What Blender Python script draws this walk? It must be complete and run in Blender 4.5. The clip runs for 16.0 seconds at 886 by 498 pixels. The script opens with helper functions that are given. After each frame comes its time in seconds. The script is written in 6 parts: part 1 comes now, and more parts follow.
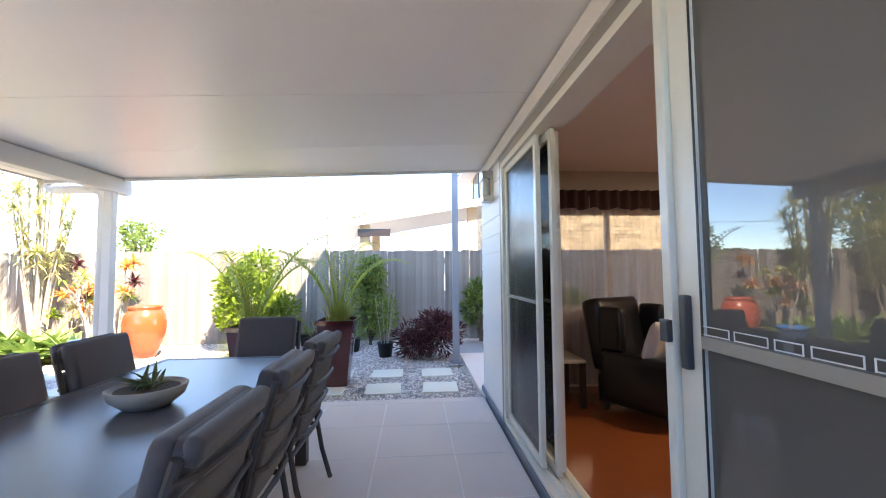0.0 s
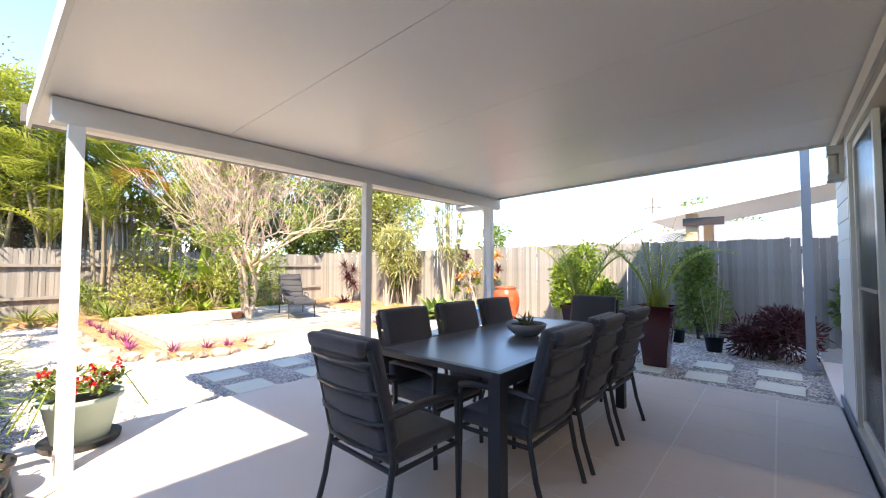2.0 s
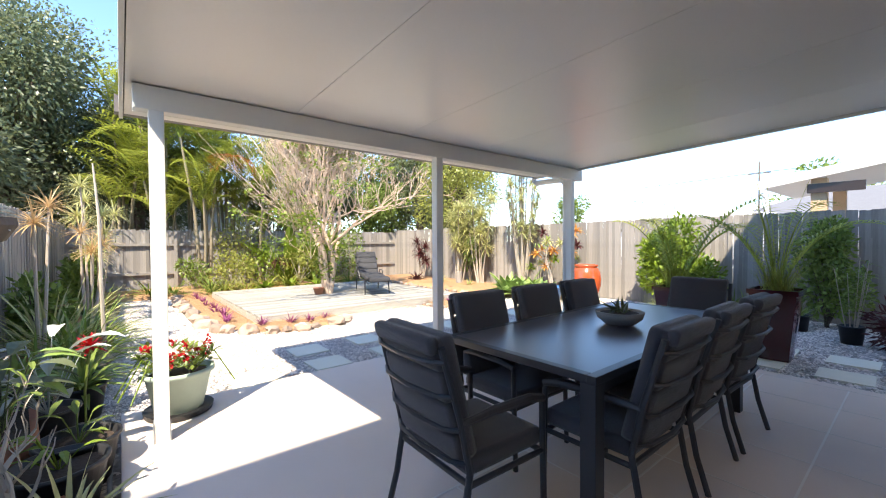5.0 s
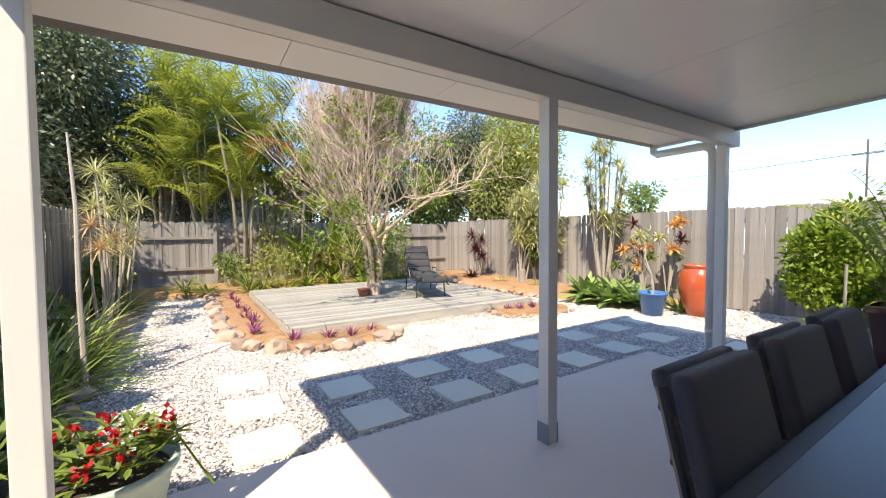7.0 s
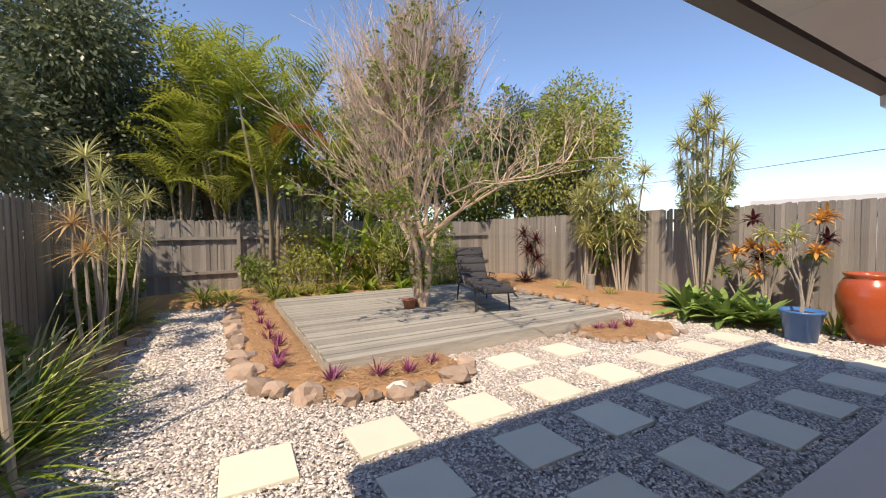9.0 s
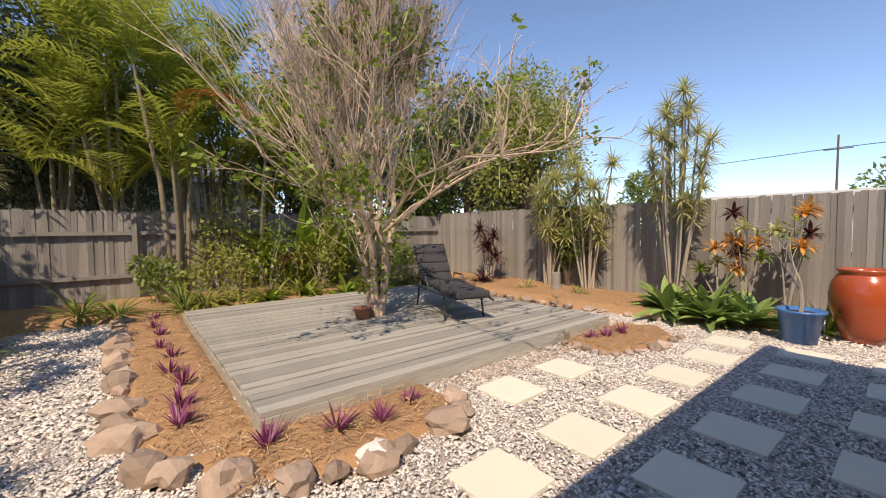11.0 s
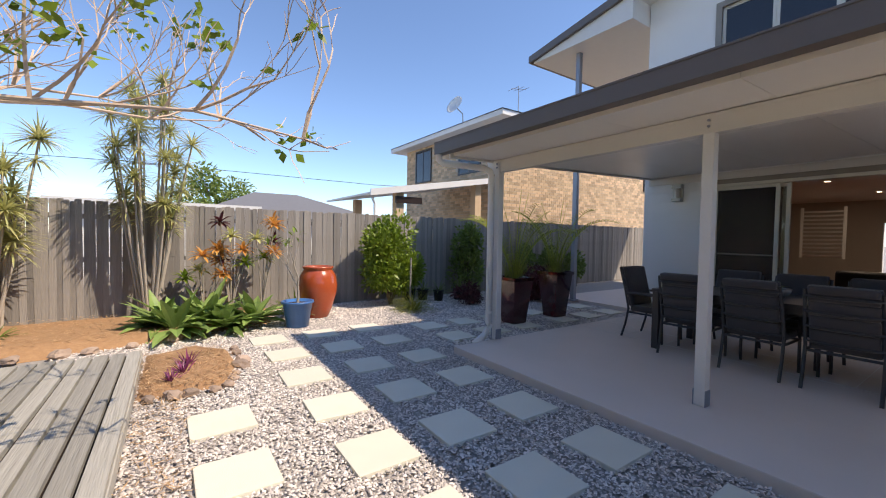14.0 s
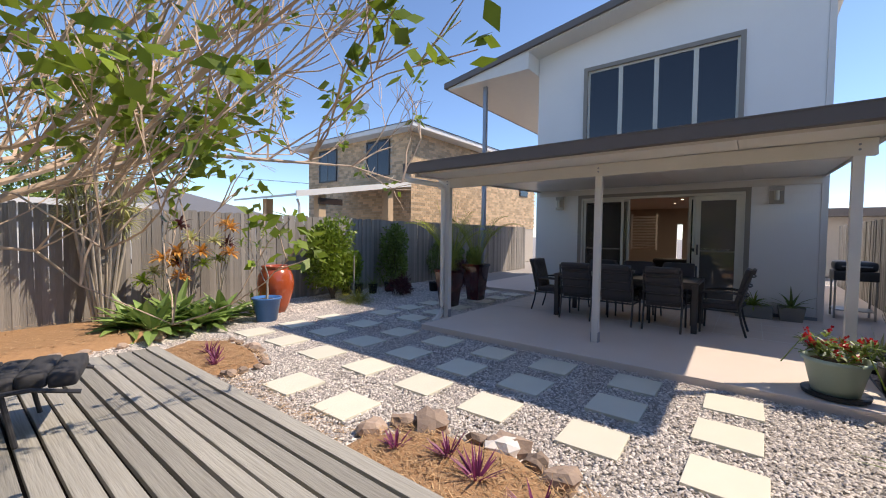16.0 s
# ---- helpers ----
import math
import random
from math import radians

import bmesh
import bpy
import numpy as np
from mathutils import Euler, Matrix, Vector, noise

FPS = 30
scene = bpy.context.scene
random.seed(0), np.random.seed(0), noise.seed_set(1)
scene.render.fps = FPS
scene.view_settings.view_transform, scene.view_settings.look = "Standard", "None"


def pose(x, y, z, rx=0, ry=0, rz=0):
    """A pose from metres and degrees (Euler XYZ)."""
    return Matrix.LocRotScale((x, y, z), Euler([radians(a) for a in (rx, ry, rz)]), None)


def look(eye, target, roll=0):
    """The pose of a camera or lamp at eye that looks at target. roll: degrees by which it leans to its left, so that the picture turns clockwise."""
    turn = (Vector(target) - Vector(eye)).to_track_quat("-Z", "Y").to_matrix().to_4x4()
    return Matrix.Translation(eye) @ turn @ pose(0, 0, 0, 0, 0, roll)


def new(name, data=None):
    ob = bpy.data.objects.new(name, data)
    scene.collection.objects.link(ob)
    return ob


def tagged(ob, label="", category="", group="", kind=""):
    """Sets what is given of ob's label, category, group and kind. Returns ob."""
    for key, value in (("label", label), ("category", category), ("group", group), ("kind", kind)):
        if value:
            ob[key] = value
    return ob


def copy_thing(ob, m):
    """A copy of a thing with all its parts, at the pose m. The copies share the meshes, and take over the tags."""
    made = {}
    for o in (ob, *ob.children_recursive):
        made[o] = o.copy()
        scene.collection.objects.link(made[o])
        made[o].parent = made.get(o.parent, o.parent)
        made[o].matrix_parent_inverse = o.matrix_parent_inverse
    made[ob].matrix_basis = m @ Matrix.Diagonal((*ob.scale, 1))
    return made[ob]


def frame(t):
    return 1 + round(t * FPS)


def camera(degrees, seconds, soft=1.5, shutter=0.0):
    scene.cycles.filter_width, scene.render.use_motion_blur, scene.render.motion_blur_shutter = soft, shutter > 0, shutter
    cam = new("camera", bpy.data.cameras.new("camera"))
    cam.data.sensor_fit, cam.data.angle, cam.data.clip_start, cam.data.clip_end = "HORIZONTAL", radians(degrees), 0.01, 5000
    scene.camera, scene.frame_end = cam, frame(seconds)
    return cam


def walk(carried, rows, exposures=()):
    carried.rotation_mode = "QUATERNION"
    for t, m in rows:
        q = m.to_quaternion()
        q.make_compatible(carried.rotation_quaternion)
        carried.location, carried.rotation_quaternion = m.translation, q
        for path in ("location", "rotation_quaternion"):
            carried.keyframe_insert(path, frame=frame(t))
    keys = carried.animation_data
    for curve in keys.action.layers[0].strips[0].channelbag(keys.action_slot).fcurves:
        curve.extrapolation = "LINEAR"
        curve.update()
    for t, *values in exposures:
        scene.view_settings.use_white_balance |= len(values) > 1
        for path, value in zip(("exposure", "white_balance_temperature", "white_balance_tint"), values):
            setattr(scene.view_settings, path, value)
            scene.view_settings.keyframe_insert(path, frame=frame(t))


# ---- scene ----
cam = camera(96.5, 16.0, 1.1)
PATH = [
    (0, (0.063, 0.006, 1.428), (0.208, 1.998, 1.541), -0.5),
    (0.5, (0.156, -0.319, 1.411), (-0.164, 1.652, 1.52), -0.3),
    (1, (0.248, -0.553, 1.41), (-0.465, 1.313, 1.512), -0.3),
    (1.5, (0.342, -0.807, 1.383), (-0.707, 0.894, 1.479), 0.0),
    (2, (0.427, -0.979, 1.377), (-0.869, 0.543, 1.46), 0.1),
    (2.5, (0.519, -1.068, 1.368), (-0.924, 0.316, 1.421), 0.0),
    (3, (0.584, -1.121, 1.368), (-0.921, 0.196, 1.381), -0.1),
    (3.5, (0.605, -1.127, 1.359), (-0.921, 0.166, 1.347), -0.2),
    (4, (0.545, -1.105, 1.365), (-0.992, 0.176, 1.338), -0.3),
    (6.5, (-0.875, -0.175, 1.466), (-2.489, 1.004, 1.388), -0.3),
    (7, (-1.379, -0.104, 1.444), (-3.057, 0.981, 1.365), -0.4),
    (7.5, (-1.902, -0.043, 1.457), (-3.626, 0.967, 1.376), -0.5),
    (8, (-2.409, 0.041, 1.472), (-4.152, 1.018, 1.387), -0.6),
    (10.5, (-3.926, 0.341, 1.403), (-5.626, 1.391, 1.311), -0.9),
    (11, (-4.34, 0.421, 1.395), (-5.895, 1.675, 1.293), -0.5),
    (11.5, (-4.807, 0.472, 1.364), (-6.114, 1.983, 1.26), -0.1),
    (12, (-5.287, 0.551, 1.317), (-6.24, 2.307, 1.224), 0.2),
    (12.5, (-5.75, 0.551, 1.325), (-6.209, 2.496, 1.233), 0.7),
    (13, (-6.178, 0.577, 1.342), (-6.032, 2.57, 1.263), 1.2),
    (13.5, (-6.588, 0.546, 1.409), (-5.867, 2.411, 1.338), 1.0),
    (14, (-7.035, 0.436, 1.42), (-5.907, 2.086, 1.358), 1.0),
    (14.5, (-7.513, 0.417, 1.417), (-6.163, 1.891, 1.358), 1.0),
    (15, (-8.005, 0.343, 1.447), (-6.557, 1.721, 1.388), 0.8),
    (15.5, (-8.507, 0.252, 1.495), (-6.994, 1.558, 1.425), 0.8),
    (16, (-8.978, 0.256, 1.49), (-7.401, 1.484, 1.418), 0.7),
]
walk(cam, [(t, look(eye, target, roll)) for t, eye, target, roll in PATH],
     [(0, 3.15, 7700, 12), (0.5, 3.0, 7900, 12), (1.5, 2.6, 7700, 12), (3.5, 2.15, 7200, 9), (6.5, 1.78, 7100, 9), (8, 1.12, 7600, 13), (10.5, 0.7, 7950, 15), (12, 0.68, 7900, 15), (14, 0.85, 7350, 14), (16, 0.75, 7200, 14)])

# ---- world and sun ----
TO_SUN = Vector((0.52, -0.62, 1.0)).normalized()
world = bpy.data.worlds.new("sky")
scene.world = world
world.use_nodes = True
wn = world.node_tree.nodes
sky = wn.new("ShaderNodeTexSky")
sky.sky_type, sky.sun_disc = "NISHITA", False
sky.sun_elevation = math.asin(TO_SUN.z)
sky.sun_rotation = math.atan2(TO_SUN.x, TO_SUN.y)
sky.air_density, sky.dust_density, sky.ozone_density, sky.altitude = 1.0, 0.12, 6.5, 1700
wn["Background"].inputs["Strength"].default_value = 0.15
world.node_tree.links.new(sky.outputs[0], wn["Background"].inputs["Color"])
sun = new("sun", bpy.data.lights.new("sun", "SUN"))
sun.data.energy, sun.data.angle, sun.data.color = 3.0, radians(0.5), (1.0, 0.92, 0.80)
sun.matrix_world = look(TO_SUN * 60, (0, 0, 0))


# ---- materials ----
def mat(name, col, rough=0.6, metal=0.0, var=0.25, scale=6.0, fine=60.0, bump=0.15, island=0.0, obj=0.0, col2=None,
        stretch=(1, 1, 1), spec=0.5, coat=0.0, trans=0.0, alpha=1.0, sheen=0.0):
    """A worn surface: broad stains and fine grain in colour and relief, with piece-to-piece variation where wanted."""
    m = bpy.data.materials.new(name)
    m.use_nodes = True
    n, l = m.node_tree.nodes, m.node_tree.links
    b = n["Principled BSDF"]
    tc = n.new("ShaderNodeTexCoord")
    mp = n.new("ShaderNodeMapping")
    mp.inputs["Scale"].default_value = stretch
    l.new(tc.outputs["Object"], mp.inputs[0])
    big, small = n.new("ShaderNodeTexNoise"), n.new("ShaderNodeTexNoise")
    big.inputs["Scale"].default_value, big.inputs["Detail"].default_value = scale, 4
    small.inputs["Scale"].default_value, small.inputs["Detail"].default_value = fine, 3
    l.new(mp.outputs[0], big.inputs["Vector"])
    l.new(mp.outputs[0], small.inputs["Vector"])
    mix = n.new("ShaderNodeMix")
    mix.data_type = "RGBA"
    c2 = col2 or tuple(c * (1 - var) for c in col)
    mix.inputs[6].default_value, mix.inputs[7].default_value = (*col, 1), (*c2, 1)
    add = n.new("ShaderNodeMath")
    add.operation = "MULTIPLY_ADD"
    add.inputs[1].default_value, add.inputs[2].default_value = 0.5, -0.05
    l.new(small.outputs[0], add.inputs[0])
    add2 = n.new("ShaderNodeMath")
    add2.operation, add2.use_clamp = "MULTIPLY_ADD", True
    add2.inputs[1].default_value = 0.7
    l.new(big.outputs[0], add2.inputs[0])
    l.new(add.outputs[0], add2.inputs[2])
    l.new(add2.outputs[0], mix.inputs[0])
    out = mix.outputs[2]
    for amount, node, sock in ((island, "ShaderNodeNewGeometry", "Random Per Island"), (obj, "ShaderNodeObjectInfo", "Random")):
        if amount:
            g = n.new(node)
            mr = n.new("ShaderNodeMapRange")
            mr.inputs["To Min"].default_value, mr.inputs["To Max"].default_value = 1 - amount, 1 + amount * 0.6
            l.new(g.outputs[sock], mr.inputs["Value"])
            hs = n.new("ShaderNodeHueSaturation")
            l.new(mr.outputs[0], hs.inputs["Value"])
            l.new(out, hs.inputs["Color"])
            out = hs.outputs[0]
    l.new(out, b.inputs["Base Color"])
    b.inputs["Roughness"].default_value, b.inputs["Metallic"].default_value = rough, metal
    b.inputs["Specular IOR Level"].default_value, b.inputs["Coat Weight"].default_value = spec, coat
    b.inputs["Transmission Weight"].default_value, b.inputs["Alpha"].default_value = trans, alpha
    b.inputs["Sheen Weight"].default_value = sheen
    if bump:
        bp = n.new("ShaderNodeBump")
        bp.inputs["Strength"].default_value, bp.inputs["Distance"].default_value = bump, 0.01
        l.new(small.outputs[0], bp.inputs["Height"])
        l.new(bp.outputs[0], b.inputs["Normal"])
    return m


def leaf_mat(name, col, col2, glow=0.35, island=0.35, rough=0.45):
    """Foliage: leaf-to-leaf variation, some light passing through."""
    m = mat(name, col, rough, col2=col2, scale=3, fine=30, bump=0.0, island=island)
    n, l = m.node_tree.nodes, m.node_tree.links
    b = n["Principled BSDF"]
    tr, mx = n.new("ShaderNodeBsdfTranslucent"), n.new("ShaderNodeMixShader")
    l.new(b.inputs["Base Color"].links[0].from_socket, tr.inputs[0])
    mx.inputs[0].default_value = glow
    l.new(b.outputs[0], mx.inputs[1])
    l.new(tr.outputs[0], mx.inputs[2])
    l.new(mx.outputs[0], n["Material Output"].inputs["Surface"])
    return m


M = dict(
    white_post=mat("white_post", (0.78, 0.76, 0.72), 0.4, var=0.1, bump=0.03),
    ceiling=mat("ceiling_panel", (0.86, 0.82, 0.76), 0.32, var=0.05, scale=2, bump=0.02),
    beam=mat("beam", (0.74, 0.71, 0.65), 0.4, var=0.08, bump=0.03),
    fascia=mat("fascia", (0.16, 0.14, 0.13), 0.45, var=0.15, bump=0.03),
    slab=mat("slab", (0.80, 0.69, 0.61), 0.75, var=0.18, scale=1.6, fine=140, bump=0.12),
    line=mat("joint_line", (0.85, 0.80, 0.74), 0.8, var=0.1),
    render=mat("weatherboard", (0.87, 0.86, 0.83), 0.55, var=0.06, scale=2, fine=90, bump=0.05),
    trim=mat("taupe_trim", (0.30, 0.27, 0.23), 0.5, var=0.1, bump=0.04),
    frame=mat("cream_frame", (0.72, 0.69, 0.60), 0.35, var=0.08, bump=0.02),
    tint=mat("tinted_screen", (0.12, 0.11, 0.10), 0.015, var=0.05, bump=0.0, spec=1.0),
    darkglass=mat("dark_glass", (0.015, 0.016, 0.02), 0.05, var=0.05, bump=0.0, spec=0.7),
    screen=mat("fly_screen", (0.03, 0.03, 0.035), 0.25, var=0.1, bump=0.0, alpha=0.62),
    ground=mat("ground_gravel", (0.50, 0.47, 0.44), 0.9, col2=(0.24, 0.21, 0.19), scale=22, fine=70, bump=0.8),
    chips=mat("gravel_chips", (0.80, 0.75, 0.70), 0.8, col2=(0.58, 0.50, 0.45), scale=1.2, fine=80, island=0.55, bump=0.2),
    paver=mat("paver", (0.80, 0.77, 0.64), 0.8, var=0.16, scale=3, fine=160, bump=0.2, obj=0.06),
    paling=mat("fence_paling", (0.40, 0.37, 0.335), 0.85, col2=(0.19, 0.172, 0.155), scale=1.3, fine=9, stretch=(9, 9, 0.7), bump=0.6, obj=0.3),
    rail=mat("fence_rail", (0.34, 0.31, 0.28), 0.85, var=0.4, scale=2, fine=14, bump=0.4),
    deck=mat("deck_board", (0.54, 0.52, 0.465), 0.8, col2=(0.20, 0.185, 0.16), scale=1.9, fine=10, stretch=(9, 0.4, 3), bump=0.7, obj=0.3),
    mulch=mat("mulch", (0.52, 0.31, 0.16), 0.9, col2=(0.27, 0.145, 0.07), scale=14, fine=60, bump=0.8),
    straw=mat("straw", (0.70, 0.45, 0.24), 0.85, var=0.5, scale=3, fine=40, island=0.45, bump=0.1),
    rock=mat("rock", (0.50, 0.38, 0.29), 0.85, col2=(0.28, 0.20, 0.16), scale=5, fine=30, bump=0.6, obj=0.4),
    charcoal=mat("charcoal_metal", (0.045, 0.045, 0.05), 0.4, var=0.15, bump=0.03),
    tabletop=mat("table_glass", (0.10, 0.105, 0.12), 0.28, var=0.1, bump=0.02),
    cushion=mat("charcoal_fabric", (0.068, 0.064, 0.072), 0.9, var=0.25, scale=7, fine=420, bump=0.4, sheen=0.3),
    bowl=mat("stone_bowl", (0.30, 0.29, 0.27), 0.7, var=0.25, fine=90, bump=0.2),
    jar=mat("terracotta_glaze", (0.50, 0.105, 0.035), 0.22, col2=(0.36, 0.06, 0.02), scale=3, fine=40, bump=0.05, coat=0.5),
    blue=mat("blue_glaze", (0.06, 0.20, 0.50), 0.3, var=0.3, fine=40, bump=0.08, coat=0.3),
    maroon=mat("maroon_glaze", (0.075, 0.006, 0.009), 0.12, var=0.3, bump=0.02, coat=0.6),
    sage=mat("sage_pot", (0.40, 0.50, 0.43), 0.6, var=0.15, bump=0.08),
    blackpot=mat("black_plastic", (0.018, 0.018, 0.02), 0.5, var=0.2, bump=0.05),
    terracotta=mat("terracotta", (0.46, 0.20, 0.12), 0.8, var=0.35, fine=50, bump=0.15),
    soil=mat("soil", (0.06, 0.04, 0.03), 0.95, var=0.4, fine=60, bump=0.8),
    bark=mat("pale_bark", (0.70, 0.56, 0.43), 0.75, col2=(0.44, 0.30, 0.21), scale=5, fine=22, stretch=(1, 1, 0.3), bump=0.3),
    cane=mat("cane_stem", (0.52, 0.45, 0.37), 0.8, var=0.35, scale=4, fine=30, bump=0.3),
    darkbark=mat("dark_bark", (0.16, 0.12, 0.09), 0.85, var=0.4, fine=30, bump=0.4),
    brick=mat("brick", (0.74, 0.57, 0.38), 0.85, col2=(0.52, 0.34, 0.20), scale=2, fine=60, bump=0.2, island=0.32),
    mortar=mat("mortar", (0.55, 0.48, 0.40), 0.9, var=0.15, bump=0.2),
    roofgrey=mat("grey_roof", (0.20, 0.20, 0.21), 0.7, var=0.25, fine=20, bump=0.2),
    farwhite=mat("white_fascia", (0.75, 0.74, 0.72), 0.5, var=0.08, bump=0.02),
    galv=mat("galvanised_steel", (0.30, 0.33, 0.38), 0.4, metal=0.4, var=0.15, bump=0.03),
    timber=mat("polished_boards", (0.30, 0.085, 0.03), 0.12, col2=(0.26, 0.075, 0.025), scale=2, fine=12, stretch=(1, 8, 1), bump=0.03, coat=0.4),
    plaster=mat("interior_wall", (0.52, 0.48, 0.43), 0.8, var=0.06, bump=0.03),
    leather=mat("black_leather", (0.012, 0.012, 0.015), 0.32, var=0.3, scale=8, fine=70, bump=0.15),
    white_cloth=mat("white_fabric", (0.75, 0.72, 0.68), 0.9, var=0.1, fine=200, bump=0.3),
    mustard=mat("mustard_fabric", (0.60, 0.30, 0.03), 0.9, var=0.15, fine=200, bump=0.3),
    darkwood=mat("dark_wood", (0.035, 0.02, 0.015), 0.35, var=0.3, bump=0.05),
    pelmet=mat("brown_drape", (0.06, 0.025, 0.022), 0.85, var=0.3, fine=120, bump=0.2),
    steel=mat("brushed_steel", (0.45, 0.44, 0.42), 0.35, metal=0.8, var=0.1, bump=0.03),
    lamp_glass=mat("lamp_glass", (0.6, 0.58, 0.5), 0.3, var=0.1, bump=0.0),
    towel=mat("lounger_fabric", (0.06, 0.06, 0.065), 0.9, var=0.3, scale=6, fine=180, bump=0.3),
    pvc=mat("white_pipe", (0.78, 0.76, 0.72), 0.35, var=0.08, bump=0.02),
    green=leaf_mat("leaf_green", (0.27, 0.34, 0.07), (0.13, 0.20, 0.04)),
    bright=leaf_mat("leaf_bright", (0.30, 0.40, 0.04), (0.14, 0.22, 0.025)),
    dark=leaf_mat("leaf_dark", (0.24, 0.28, 0.14), (0.10, 0.12, 0.06), 0.4, 0.45, 0.38),
    palm=leaf_mat("palm_frond", (0.56, 0.56, 0.11), (0.22, 0.30, 0.05), 0.45),
    olive=leaf_mat("leaf_olive", (0.48, 0.48, 0.11), (0.23, 0.26, 0.06)),
    tinged=leaf_mat("tinged_leaf", (0.76, 0.58, 0.30), (0.55, 0.34, 0.16)),
    silver=leaf_mat("leaf_silver", (0.55, 0.58, 0.55), (0.38, 0.42, 0.38), 0.2),
    palmtrunk=mat("palm_trunk", (0.34, 0.28, 0.19), 0.8, col2=(0.17, 0.14, 0.09), scale=3, fine=16, stretch=(1, 1, 4), bump=0.3),
    yucca=leaf_mat("variegated_leaf", (0.78, 0.72, 0.38), (0.42, 0.45, 0.15)),
    agave=leaf_mat("agave_leaf", (0.40, 0.52, 0.16), (0.17, 0.30, 0.07), 0.25),
    croton=leaf_mat("croton_leaf", (0.85, 0.52, 0.12), (0.55, 0.20, 0.06)),
    burgundy=leaf_mat("burgundy_leaf", (0.16, 0.035, 0.04), (0.06, 0.02, 0.02), 0.25),
    purple=leaf_mat("purple_leaf", (0.36, 0.05, 0.24), (0.20, 0.06, 0.10), 0.25),
    orange=leaf_mat("dead_frond", (0.55, 0.20, 0.04), (0.30, 0.11, 0.03)),
    grass=leaf_mat("ornamental_grass", (0.42, 0.42, 0.08), (0.25, 0.28, 0.05)),
    red=leaf_mat("red_petal", (0.65, 0.02, 0.02), (0.40, 0.01, 0.02)),
    curtain=leaf_mat("sheer_curtain", (0.62, 0.50, 0.44), (0.52, 0.40, 0.35), 0.6, 0.0, 0.9),
)
glass = bpy.data.materials.new("clear_glass")
glass.use_nodes = True
_n, _l = glass.node_tree.nodes, glass.node_tree.links
_g, _t, _m, _f = _n.new("ShaderNodeBsdfGlossy"), _n.new("ShaderNodeBsdfTransparent"), _n.new("ShaderNodeMixShader"), _n.new("ShaderNodeFresnel")
_g.inputs["Roughness"].default_value = 0.02
_t.inputs[0].default_value = (0.80, 0.83, 0.82, 1)
_f.inputs[0].default_value = 1.6
_l.new(_f.outputs[0], _m.inputs[0]), _l.new(_t.outputs[0], _m.inputs[1]), _l.new(_g.outputs[0], _m.inputs[2])
_l.new(_m.outputs[0], _n["Material Output"].inputs["Surface"])
M["glass"] = glass
_n, _l = M["curtain"].node_tree.nodes, M["curtain"].node_tree.links
_m, _t = _n.new("ShaderNodeMixShader"), _n.new("ShaderNodeBsdfTransparent")
_m.inputs[0].default_value = 0.5
_l.new(_n["Material Output"].inputs["Surface"].links[0].from_socket, _m.inputs[1]), _l.new(_t.outputs[0], _m.inputs[2])
_l.new(_m.outputs[0], _n["Material Output"].inputs["Surface"])
bulb = bpy.data.materials.new("downlight_glow")
bulb.use_nodes = True
bulb.node_tree.nodes["Principled BSDF"].inputs["Emission Color"].default_value = (1, 0.8, 0.55, 1)
bulb.node_tree.nodes["Principled BSDF"].inputs["Emission Strength"].default_value = 12
M["bulb"] = bulb


